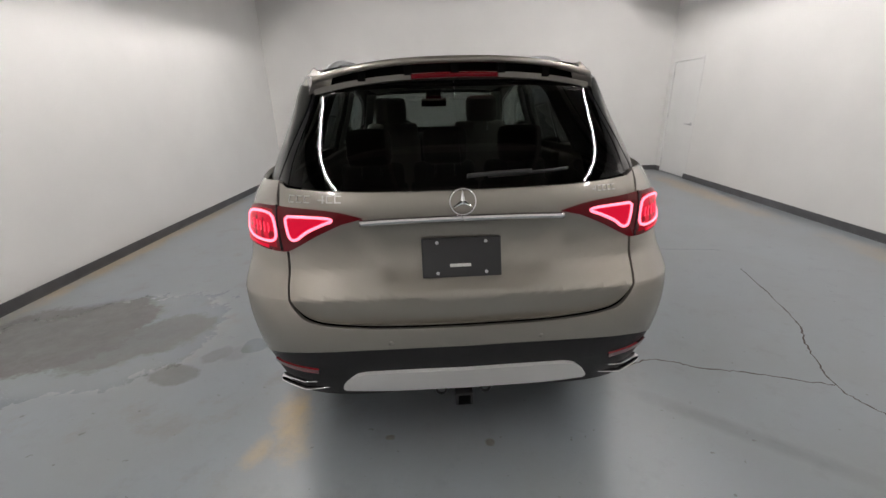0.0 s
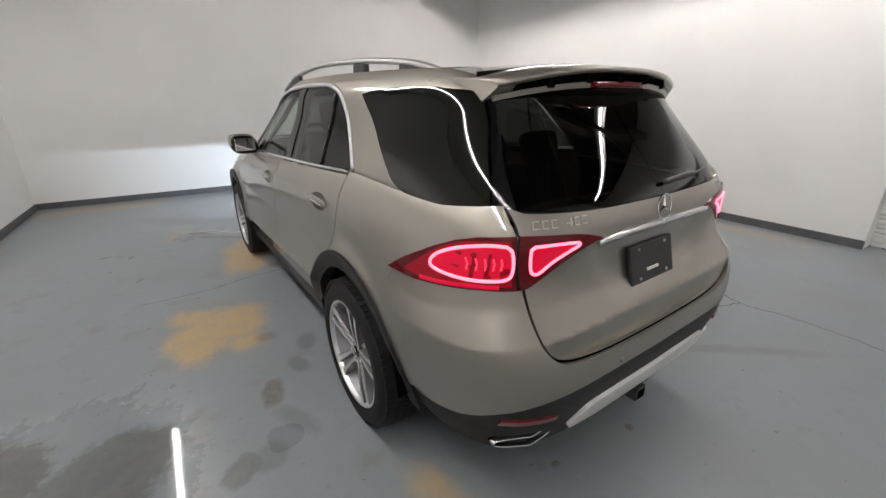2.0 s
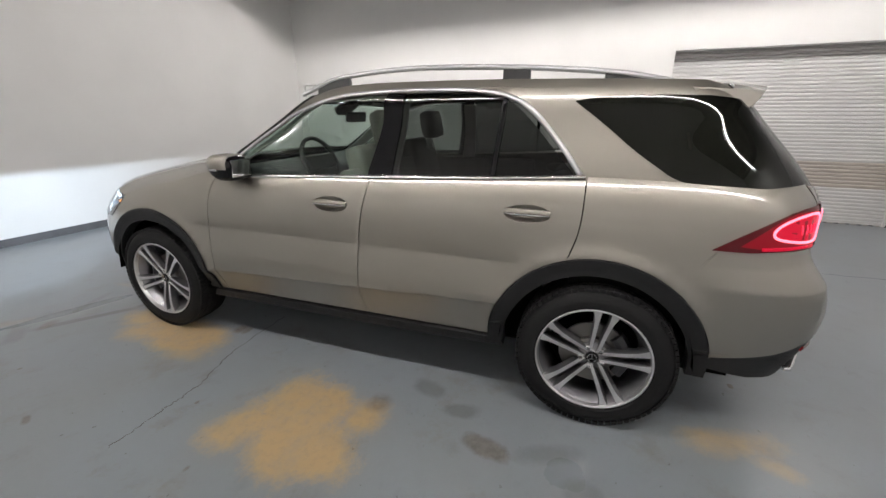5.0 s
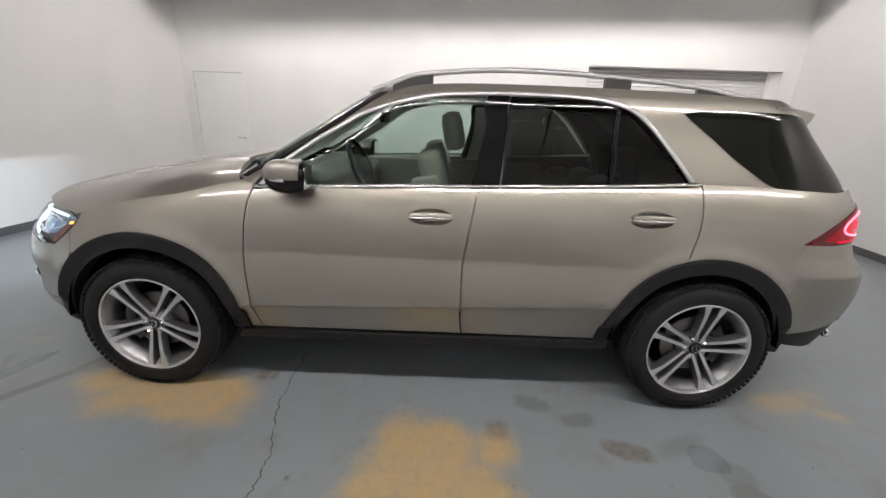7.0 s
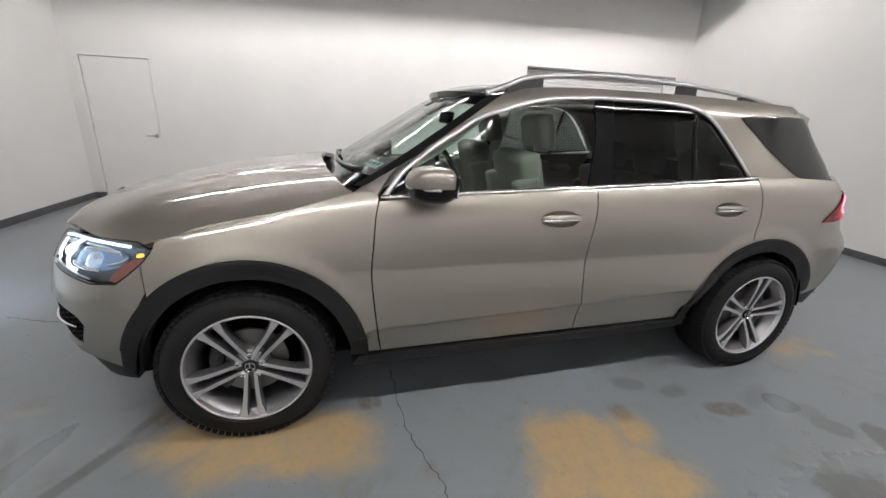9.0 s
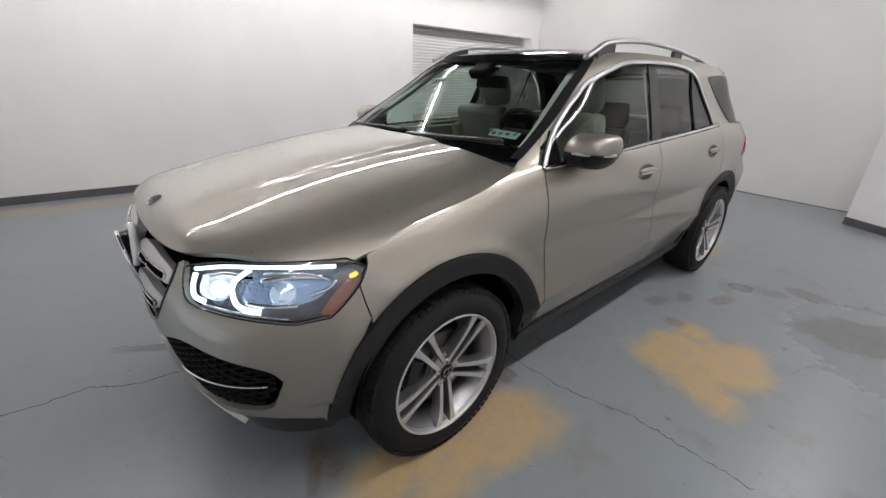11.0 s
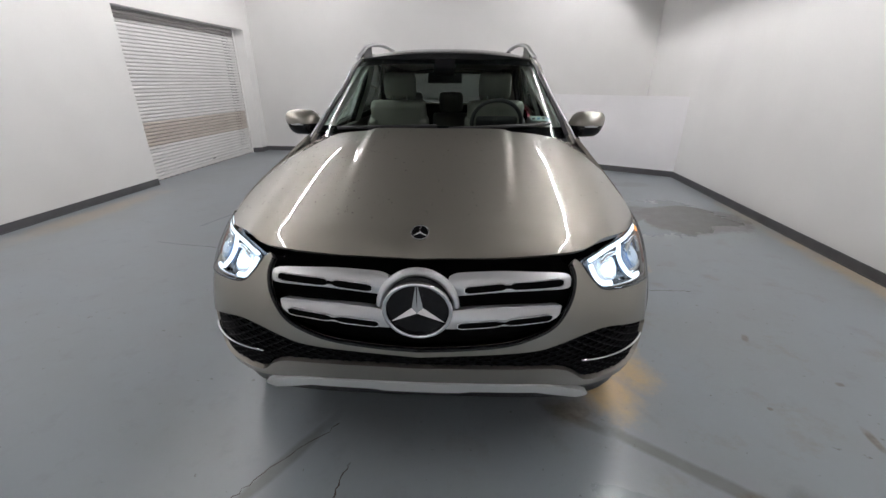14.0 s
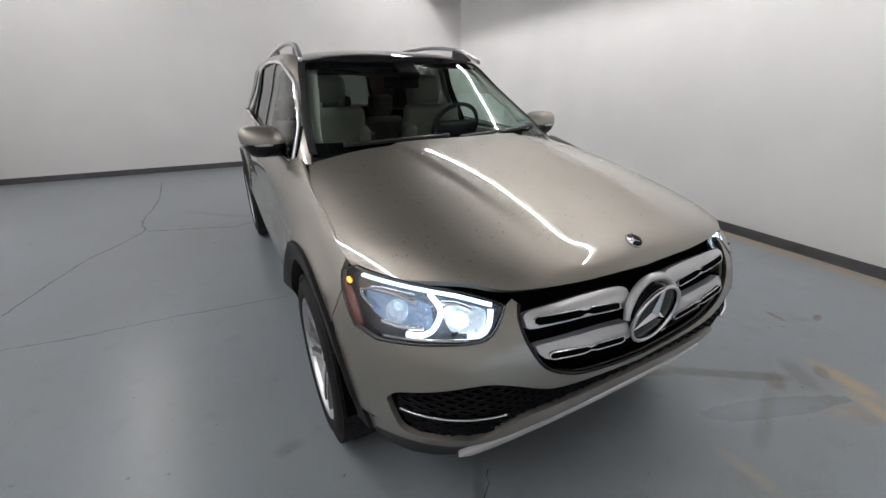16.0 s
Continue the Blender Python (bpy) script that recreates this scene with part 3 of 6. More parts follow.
class Ring:
    """A closed form made of level outlines: a rounded nose, straight sides and a rounded tail.
    The first coordinate runs from the middle of the nose (0) round the side to the middle of the tail."""
    nose, tail = 1.6, 1.6

    def size(self, s, z):
        zb = z - ip(BELT, s)
        w = ip(BODY_W, zb)
        return w, w, Y0F, Y0R, ip(BODY_F, z), ip(BODY_R, z) - 0.026 * fold(z), ip(BODY_NF, z), ip(BODY_NR, z)

    def swell(self, y, z):
        g = max(0.0, min(1.0, (z - 0.45) / 0.2)) * max(0.0, min(1.0, (1.08 - z) / 0.2))
        lip = 0.0
        for yc, zc in ((1.48, 0.395), (-1.49, 0.385)):
            r = math.hypot(y - yc, z - zc)
            lip += 0.016 * math.exp(-((r - 0.53) / 0.045) ** 2) if z > 0.5 else 0.0
        zc = 0.58 - 0.041 * y
        k = max(0.0, min((z - 0.38) / (zc - 0.38), (0.84 - z) / (0.84 - zc)))
        crease = (0.046 * k - 0.006 * max(0.0, min(1.0, (zc - z) / 0.006)) * max(0.0, min(1.0, (z - 0.38) / 0.1))) * max(0.0, min(1.0, (1.25 - y) / 0.3)) * max(0.0, min(1.0, (y + 1.25) / 0.3))
        crease += 0.020 * fold(z) * max(0.0, min(1.0, (-1.82 - y) / 0.25))
        return lip + crease + 0.016 * g * (math.exp(-((y - 1.5) / 0.5) ** 2) + math.exp(-((y + 1.5) / 0.5) ** 2))

    def at(self, s, z):
        wf, wr, yf0, yr0, yf, yr, nf, nr = self.size(s, z)
        side = yf0 - yr0
        if s < self.nose:
            a = s / self.nose * math.pi / 2
            u, v = math.sin(a), math.cos(a)
            r = (abs(u)**nf + abs(v)**nf) ** (-1 / nf)
            x, y = wf * r * u, yf0 + (yf - yf0) * r * v
        elif s > self.nose + side:
            a = (self.nose + side + self.tail - s) / self.tail * math.pi / 2
            u, v = math.sin(a), math.cos(a)
            r = (abs(u)**nr + abs(v)**nr) ** (-1 / nr)
            x, y = wr * r * u, yr0 + (yr - yr0) * r * v
        else:
            q = (s - self.nose) / side
            x, y = wf + (wr - wf) * q + 0.012 * math.sin(math.pi * q), yf0 - (s - self.nose)
        return Vector((x + self.swell(y, z) * min(1, x / 0.5), y, z))

    def f(self, x, z):
        s = 0.6
        for _ in range(5):
            wf, wr, yf0, yr0, yf, yr, nf, nr = self.size(s, z)
            u = min(abs(x) / wf, 0.9999)
            s = math.atan2(u, (1 - u**nf) ** (1 / nf)) / (math.pi / 2) * self.nose
        return Vector((s, z))

    def r(self, x, z):
        s = 5.4
        for _ in range(5):
            wf, wr, yf0, yr0, yf, yr, nf, nr = self.size(s, z)
            u = min(abs(x) / wr, 0.9999)
            s = self.nose + yf0 - yr0 + self.tail - math.atan2(u, (1 - u**nr) ** (1 / nr)) / (math.pi / 2) * self.tail
        return Vector((s, z))

    def s(self, y, z):
        s = 2.0
        for _ in range(5):
            wf, wr, yf0, yr0, yf, yr, nf, nr = self.size(s, z)
            if y > yf0:
                v = min((y - yf0) / (yf - yf0), 0.9999)
                s = math.atan2((1 - v**nf) ** (1 / nf), v) / (math.pi / 2) * self.nose
            elif y < yr0:
                v = min((y - yr0) / (yr - yr0), 0.9999)
                s = self.nose + yf0 - yr0 + self.tail - math.atan2((1 - v**nr) ** (1 / nr), v) / (math.pi / 2) * self.tail
            else:
                s = self.nose + yf0 - y
        return Vector((s, z))


class Cab(Ring):
    nose, tail = 1.5, 1.2

    def size(self, s, z):
        yf = ip(CAB_F, z)
        return ip(CAB_WF, z), ip(CAB_WR, z), yf - 0.75, -1.5, yf, ip(CAB_R, z), 4.5, 4.0

    def swell(self, y, z):
        return 0.0


ROOF_Z = [(-2.25, 1.685), (-1.9, 1.712), (-1.2, 1.74), (-0.4, 1.747), (0.1, 1.725), (0.3, 1.70), (0.42, 1.675)]


class Hood:
    def at(self, x, y):
        q = y + 0.075 * x * x
        z = 1.247 - 0.045 * (q - 0.95) - 0.082 * (q - 0.95) ** 2 - 0.06 * max(0.0, (q - 2.2) / 0.14) ** 3
        k = max(0.0, min(1.0, (y - 1.4) / 0.6))
        z -= (0.118 + 0.022 * k * k * (3 - 2 * k)) * (abs(x) / 0.84) ** 3.8
        if abs(x) > 0.45:
            e = 2.283 - 0.8 * (abs(x) - 0.515) - 1.2 * (abs(x) - 0.515) ** 2 - y
            z -= 0.012 * max(0.0, 1 - e / 0.16) ** 2 * min(1.0, (abs(x) - 0.45) / 0.12)
        crest = 0.365 - 0.075 * (y - 1.1)
        fade = max(0.0, min(1.0, (2.25 - y) / 1.0))
        t = max(0.0, min(1.0, (abs(x) - crest) / 0.055))
        z += 0.010 + 0.013 * fade * (1 - t * t * (3 - 2 * t))
        return Vector((x, y, z))


class Roof:
    def at(self, x, y):
        w = ip([(-2.3, 0.60), (-1.5, 0.685), (-0.4, 0.705), (0.5, 0.675)], y)
        return Vector((x, y, ip(ROOF_Z, y) - 0.075 * (abs(x) / w) ** 2.6))


BODY, CAB, HOOD, ROOF = Ring(), Cab(), Hood(), Roof()


def normal(chart, u, v):
    e = 0.004
    du = chart.at(u + e, v) - chart.at(u - e, v)
    dv = chart.at(u, v + e) - chart.at(u, v - e)
    n = du.cross(dv)
    if n.length < 1e-9:
        return Vector((0, 0, 1))
    n.normalize()
    p = chart.at(u, v)
    out = p - Vector((0, max(-1.5, min(1.3, p.y)), 0.75))
    return n if n.dot(out) > 0 else -n


def patch(name, outline, chart, material, parent, off=0.0, depth=0.02, step=0.06, sides=(1,), label="", dome=None, holes=(), cuts=()):
    """A panel with the outline given in the chart's coordinates, lying on its surface, with turned-in edges."""
    bm = bmesh.new()
    pts = []
    for p in outline:
        p = Vector((p[0], p[1]))
        if not pts or (p - pts[-1]).length > 1e-4:
            pts.append(p)
    if (pts[0] - pts[-1]).length < 1e-4:
        pts.pop()
    loops = [[Vector((p[0], p[1], 0)) for p in loop] for loop in (pts, *holes)]
    vs = [bm.verts.new(p) for loop in loops for p in loop]
    for t in tessellate_polygon(loops):
        if (vs[t[1]].co - vs[t[0]].co).cross(vs[t[2]].co - vs[t[0]].co).length > 1e-10:
            bm.faces.new([vs[i] for i in t])
    for k in (0, 1):
        lo, hi = min(p[k] for p in pts), max(p[k] for p in pts)
        c = math.floor(lo / step + 1) * step
        while c < hi - 1e-5:
            no = Vector((1, 0, 0)) if k == 0 else Vector((0, 1, 0))
            bmesh.ops.bisect_plane(bm, geom=bm.verts[:] + bm.edges[:] + bm.faces[:], dist=1e-5, plane_co=no * c, plane_no=no)
            c += step
    for c in cuts:
        bmesh.ops.bisect_plane(bm, geom=bm.verts[:] + bm.edges[:] + bm.faces[:], dist=1e-5, plane_co=Vector((0, c, 0)), plane_no=Vector((-0.041, 1, 0)))
    verts, faces, norms = [], [], []
    flat = [v.co.copy() for v in bm.verts]
    bm.verts.index_update()
    tris = [[v.index for v in f.verts] for f in bm.faces]
    rim = [(e.verts[0].index, e.verts[1].index) for e in bm.edges if e.is_boundary]
    bm.free()
    base = [(chart.at(c.x, c.y), normal(chart, c.x, c.y)) for c in flat]
    for sg in sides:
        k0 = len(verts)

        def flip(p):
            return Vector((p.x * sg, p.y, p.z))
        for i, (p, n) in enumerate(base):
            h = off + (dome(flat[i].x, flat[i].y) if dome else 0.0)
            verts.append(flip(p + n * h))
        for t in tris:
            a, b, c = (base[t[k]][0] for k in (0, 1, 2))
            up = (b - a).cross(c - a).dot(base[t[0]][1]) > 0
            tt = t if up == (sg > 0) else t[::-1]
            faces.append([k0 + i for i in tt])
            norms += [flip(base[i][1]) for i in tt] if dome is None else [Vector((0, 0, 0))] * len(tt)
        if depth:
            for a, b in rim:
                if abs(flat[a].x) < 1e-4 and abs(flat[b].x) < 1e-4:
                    continue
                pa, pb = base[a][0], base[b][0]
                if abs(pa.x) < 1e-4 and abs(pb.x) < 1e-4:
                    continue
                k1 = len(verts)
                for i in (a, b):
                    h = off + (dome(flat[i].x, flat[i].y) if dome else 0.0)
                    verts.append(flip(base[i][0] + base[i][1] * h))
                for i in (b, a):
                    verts.append(flip(base[i][0] + base[i][1] * (off - depth)))
                faces.append([k1, k1 + 1, k1 + 2, k1 + 3])
                norms += [Vector((0, 0, 0))] * 4
    me = bpy.data.meshes.new(name)
    me.from_pydata(verts, [], faces)
    me.polygons.foreach_set("use_smooth", [True] * len(me.polygons))
    me.update()
    me.normals_split_custom_set(norms)
    return link(name, me, material, parent, label)


def bead(name, line, chart, material, parent, w=0.015, h=0.010, off=0.004, sides=(1,), closed=False, label="", taper=None):
    """A rounded strip along a line on the chart's surface."""
    bm = bmesh.new()
    for sg in sides:
        pts, nn = [], []
        for p in line:
            c, n = chart.at(p[0], p[1]), normal(chart, p[0], p[1])
            q = c + n * off
            pts.append(Vector((q.x * sg, q.y, q.z)))
            nn.append(Vector((n.x * sg, n.y, n.z)))
        sweep(bm, pts, nn, w, h, closed, taper=taper)
    return part(name, bm, material, parent, label, smooth=True)


def arch(yc, zc, r, a0, a1, n=24):
    return [BODY.s(yc + r * math.cos(radians(a)), zc + r * math.sin(radians(a))) for a in [a0 + (a1 - a0) * i / n for i in range(n + 1)]]


def bs(rows, n=4):
    return curve([BODY.s(y, z) for y, z in rows], n)


def bf(rows, n=4):
    return curve([BODY.f(x, z) for x, z in rows], n)


def br(rows, n=4):
    return curve([BODY.r(x, z) for x, z in rows], n)


def cs(rows, n=4):
    return curve([CAB.s(y, z) for y, z in rows], n)


def cf(rows, n=4):
    return curve([CAB.f(x, z) for x, z in rows], n)


def cr(rows, n=4):
    return curve([CAB.r(x, z) for x, z in rows], n)


# ---- the car ----
car = tagged(new("car"), "beige-grey metallic five-door luxury SUV, wet, with its lamps lit", "car")
ARF, ARR = (1.48, 0.395), (-1.49, 0.385)
LR = (1, -1)

def oval(y, z, a, b, n=28):
    return [BODY.s(y + a * math.cos(2 * math.pi * i / n), z + b * math.sin(2 * math.pi * i / n)) for i in range(n)]


FOLD = (0.452, 0.459, 0.462, 0.465, 0.468)
HANDLES = ((-0.03, 1.062), (-1.138, 1.093))
# body panels along the sides
DOOR_F = [(0.885, 1.155), (0.905, 1.08), (0.92, 0.95), (0.93, 0.82), (0.92, 0.66), (0.90, 0.48), (0.885, 0.39)]
DOOR_B = [(-0.22, 0.40), (-0.205, 0.50), (-0.20, 0.68), (-0.205, 0.85), (-0.23, 1.02), (-0.262, 1.205)]
belt = [(0.885, 1.155), (0.4, 1.18), (-0.26, 1.208), (-0.9, 1.235), (-1.39, 1.262)]
for sg in LR:
    g = 0.003
    d = patch("front_door", bs(DOOR_F) + bs([(y + g, z) for y, z in DOOR_B]) + bs([(-0.26 + g, 1.205), (0.4, 1.178), (0.885, 1.152)]), BODY, M_PAINT, car, sides=(sg,), label="beige-grey metallic front door", holes=(oval(*HANDLES[0], 0.112, 0.043),), cuts=FOLD)
    rd = patch("rear_door", bs([(y - g, z) for y, z in DOOR_B][::-1]) + bs([(-0.22 - g, 0.40), (-0.6, 0.397), (-0.965, 0.395)]) + arch(*ARR, 0.53, 2, 73, 12)
               + bs([(-1.345, 0.915), (-1.372, 1.0), (-1.385, 1.10), (-1.388, 1.255)]) + bs([(-1.388, 1.255), (-0.9, 1.232), (-0.262 - g, 1.205)]), BODY, M_PAINT, car, sides=(sg,), label="beige-grey metallic rear door", holes=(oval(*HANDLES[1], 0.112, 0.043),), cuts=FOLD)
    fe = patch("fender", bs([(y + 2 * g, z) for y, z in DOOR_F][::-1]) [::-1] + bs([(0.89, 0.39), (0.945, 0.39)]) + arch(*ARF, 0.53, 180, 46, 24)
               + bs([(1.848, 0.795), (1.856, 0.84), (1.862, 0.905)]) + bs([(1.855, 0.915), (1.82, 0.96)]) + bs([(1.815, 0.985), (1.6, 1.055), (1.27, 1.115), (1.08, 1.165), (0.95, 1.19), (0.89, 1.175)]), BODY, M_PAINT, car, sides=(sg,), label="beige-grey metallic front wing")
    qp = patch("quarter_panel", bs([(-1.352, 0.915), (-1.378, 1.0), (-1.391, 1.10), (-1.394, 1.255)]) + bs([(-1.394, 1.27), (-1.7, 1.268), (-2.1, 1.25)]) + [BODY.r(0.706, 1.262)]
               + [BODY.r(0.702, 1.168)] + bs([(-2.2, 1.13), (-1.95, 0.985)]) + bs([(-1.95, 1.0), (-1.90, 0.93), (-1.845, 0.79)]) + arch(*ARR, 0.53, 131, 73, 10), BODY, M_PAINT, car, sides=(sg,), label="beige-grey metallic rear quarter panel")
    for (yc, zc), nm, a0, a1 in ((ARF, "front", 1, 180), (ARR, "rear", -2, 184)):
        patch("arch_cladding", arch(yc, zc, 0.445, a0, a1, 36) + arch(yc, zc, 0.527, a1, a0, 36), BODY, M_CLAD, car, off=0.014, depth=0.07, step=0.05, sides=(sg,), label="dark grey plastic wheel arch trim")
    patch("rocker_trim", bs([(1.0, 0.375), (0.5, 0.377), (-0.5, 0.382), (-1.03, 0.385)]) + bs([(-1.05, 0.335), (-0.5, 0.322), (0.5, 0.322), (1.03, 0.325)]), BODY, M_CLAD, car, off=0.016, depth=0.08, sides=(sg,), label="black plastic sill trim")
    patch("sill", bs([(0.95, 0.387), (-0.97, 0.392)]) + bs([(-1.0, 0.29), (1.0, 0.29)]), BODY, M_VOID, car, off=-0.03, depth=0.05, sides=(sg,))
    # cab side: pillars and roof edge
    patch("cab_side", cs([(0.90, 1.14), (0.78, 1.30), (0.63, 1.385), (0.47, 1.482), (0.33, 1.560), (0.03, 1.646), (-0.22, 1.670), (-0.5, 1.676), (-0.8, 1.668), (-1.0, 1.636), (-1.1, 1.58), (-1.25, 1.43), (-1.385, 1.255)])
          + cs([(-1.4, 1.22), (-1.9, 1.19)]) + [CAB.r(0.76, 1.18)] + [CAB.r(0.72, 1.24)] + cr([(0.66, 1.40), (0.60, 1.55), (0.56, 1.66)]) + cs([(-1.85, 1.69), (-1.0, 1.712), (-0.3, 1.712), (0.0, 1.70)])
          + cf([(0.615, 1.675), (0.675, 1.53), (0.725, 1.38), (0.765, 1.24), (0.79, 1.16)]), CAB, M_PAINT, car, sides=(sg,), off=0.004, label="beige-grey metallic roof pillars")
    # side glass
    patch("front_door_glass", cs([(0.74, 1.17), (0.72, 1.30), (0.63, 1.36), (0.47, 1.458), (0.33, 1.536), (0.03, 1.625), (-0.22, 1.650), (-0.33, 1.653)]) + cs([(-0.345, 1.60), (-0.27, 1.30), (-0.255, 1.20)]), CAB, M_DOORGLASS, car, sides=(sg,), off=-0.006, depth=0.004, label="lightly tinted front door glass")
    patch("mirror_sail", cs([(0.74, 1.165), (0.72, 1.30)]) + cs([(0.73, 1.32), (0.80, 1.25), (0.87, 1.165)]), CAB, M_GLOSSBLACK, car, sides=(sg,), off=-0.002, depth=0.01)
    patch("door_pillar_trim", cs([(-0.30, 1.656), (-0.29, 1.50), (-0.22, 1.195)]) + cs([(-0.37, 1.20), (-0.40, 1.50), (-0.41, 1.657)]), CAB, M_GLOSSBLACK, car, sides=(sg,), off=-0.001, depth=0.02, label="gloss black door pillar trim")
    patch("rear_door_glass", cs([(-0.38, 1.205), (-0.40, 1.50), (-0.42, 1.657)]) + cs([(-0.45, 1.658), (-0.8, 1.648), (-0.95, 1.625)]) + cs([(-0.96, 1.60), (-0.94, 1.40), (-0.93, 1.24)]), CAB, M_PRIVACY, car, sides=(sg,), off=-0.006, depth=0.004, label="dark tinted rear door glass")
    patch("quarter_glass", cs([(-0.95, 1.24), (-0.96, 1.40), (-0.975, 1.62)]) + cs([(-1.02, 1.59), (-1.10, 1.52), (-1.25, 1.36), (-1.335, 1.27)]), CAB, M_PRIVACY, car, sides=(sg,), off=-0.005, depth=0.004, label="dark tinted fixed door glass")
    bead("window_divider", cs([(-0.94, 1.23), (-0.95, 1.42), (-0.97, 1.63)]), CAB, M_GLOSSBLACK, car, 0.028, 0.012, 0.0, sides=(sg,))
    patch("rear_side_glass", cs([(-1.30, 1.603), (-1.46, 1.485), (-1.66, 1.332), (-1.74, 1.28), (-1.83, 1.250), (-1.95, 1.237)]) + cr([(0.755, 1.236), (0.722, 1.234)]) + cr([(0.682, 1.33), (0.645, 1.42), (0.60, 1.52), (0.575, 1.60)]) + cs([(-1.86, 1.62), (-1.6, 1.625), (-1.38, 1.615)]), CAB, M_PRIVACY, car, sides=(sg,), off=0.009, depth=0.012, step=0.03, label="black tinted rear side glass")
    # bright window surround
    bead("window_chrome", cs([(0.86, 1.165), (0.76, 1.275), (0.63, 1.372), (0.47, 1.470), (0.33, 1.548), (0.03, 1.636), (-0.22, 1.660), (-0.5, 1.668), (-0.8, 1.66), (-0.98, 1.63), (-1.1, 1.565), (-1.25, 1.41), (-1.36, 1.27)], 6), CAB, M_SATIN, car, 0.026, 0.014, 0.004, sides=(sg,), label="bright metal window surround")
    bead("belt_chrome", bs([(0.88, 1.167), (0.4, 1.190), (-0.26, 1.217), (-0.9, 1.243), (-1.385, 1.268)], 8), BODY, M_CHROME, car, 0.020, 0.014, 0.003, sides=(sg,), label="bright metal belt strip")

# bonnet, roof, glass
patch("bonnet", curve([(0.0, 1.15), (0.40, 1.12), (0.71, 1.035), (0.785, 0.93)]) + curve([(0.80, 1.0), (0.845, 1.25), (0.865, 1.5), (0.872, 1.7), (0.862, 1.85)]) + curve([(0.85, 1.89), (0.76, 2.05), (0.64, 2.18), (0.515, 2.283), (0.3, 2.325), (0.0, 2.338)]), HOOD, M_PAINT, car, sides=LR, step=0.022, depth=0.028, label="beige-grey metallic bonnet beaded with rain")
patch("roof", curve([(0.0, 0.40), (0.35, 0.37), (0.63, 0.27)]) + curve([(0.68, 0.1), (0.70, -0.4), (0.68, -1.5), (0.635, -1.84)]) + curve([(0.5, -1.87), (0.0, -1.90)]), ROOF, M_PAINT, car, sides=LR, step=0.08, label="beige-grey metallic roof")
patch("roof_glass", curve([(0.0, 0.410), (0.35, 0.380), (0.605, 0.292)]) + curve([(0.612, 0.15), (0.585, -0.4), (0.56, -1.35)]) + curve([(0.5, -1.42), (0.0, -1.44)]), ROOF, M_GLOSSBLACK, car, off=0.004, depth=0.035, sides=LR, step=0.08, label="black glass sunroof panel")
patch("windscreen", cf([(0.0, 1.225), (0.4, 1.225), (0.775, 1.21)]) + cf([(0.745, 1.34), (0.695, 1.48), (0.635, 1.655)]) + cf([(0.5, 1.668), (0.0, 1.675)]), CAB, M_WSGLASS, car, sides=LR, off=-0.002, depth=0.005, label="clear windscreen glass")
patch("rear_window", cr([(0.0, 1.226), (0.4, 1.23), (0.665, 1.242)]) + cr([(0.645, 1.35), (0.60, 1.47), (0.555, 1.60)]) + cr([(0.4, 1.615), (0.0, 1.62)]), CAB, M_PRIVACY, car, sides=LR, off=0.006, depth=0.006, step=0.03, label="dark tinted rear window")

# tail
def recess(s, z):
    """The hollow round the number plate."""
    def step(v):
        v = max(0.0, min(1.0, v))
        return v * v * (3 - 2 * v)
    x = abs(BODY.at(s, z).x)
    scoop = -0.018 * step((0.350 + (z - 0.92) * 0.55 - x) / 0.10) * step((z - 0.83) / 0.16) * step((1.112 - z) / 0.02)
    return scoop - 0.036 * max(0.0, (0.83 - z) / 0.11)


patch("tailgate", br([(0.0, 0.716), (0.25, 0.72), (0.42, 0.73), (0.57, 0.752), (0.635, 0.80), (0.668, 0.88), (0.682, 1.02), (0.695, 1.19), (0.70, 1.255)]) + br([(0.66, 1.24), (0.4, 1.228), (0.0, 1.222)]), BODY, M_PAINT, car, sides=LR, step=0.02075, label="beige-grey metallic tailgate", dome=recess)
patch("rear_bumper", br([(0.0, 0.708), (0.25, 0.712), (0.42, 0.722), (0.577, 0.745), (0.643, 0.797), (0.676, 0.88), (0.690, 1.02)]) + br([(0.75, 1.008), (0.84, 1.010)]) + bs([(-2.1, 1.008), (-1.95, 1.003)]) + bs([(-1.95, 0.992), (-1.895, 0.92), (-1.84, 0.785)])[1:]
      + arch(*ARR, 0.53, 130, 172, 8)[1:] + bs([(-2.02, 0.47), (-2.15, 0.49), (-2.27, 0.52)]) + br([(0.80, 0.58), (0.66, 0.615), (0.4, 0.628), (0.0, 0.625)]), BODY, M_PAINT, car, sides=LR, step=0.0415, label="beige-grey metallic rear bumper")
patch("rear_valance", br([(0.0, 0.62), (0.4, 0.623), (0.66, 0.61), (0.80, 0.575)]) + bs([(-2.27, 0.515), (-2.15, 0.485), (-2.02, 0.465)]) + bs([(-2.0, 0.40), (-2.2, 0.36)]) + br([(0.78, 0.35), (0.5, 0.36), (0.0, 0.38)]), BODY, M_CLAD, car, sides=LR, off=-0.004, depth=0.1, label="black plastic rear valance")
patch("rear_skid_plate", br([(0.0, 0.51), (0.3, 0.515), (0.42, 0.51), (0.47, 0.48), (0.51, 0.43), (0.50, 0.41)]) + br([(0.3, 0.40), (0.0, 0.395)]), BODY, M_SKID, car, sides=LR, off=0.012, depth=0.05, label="silver rear skid plate")

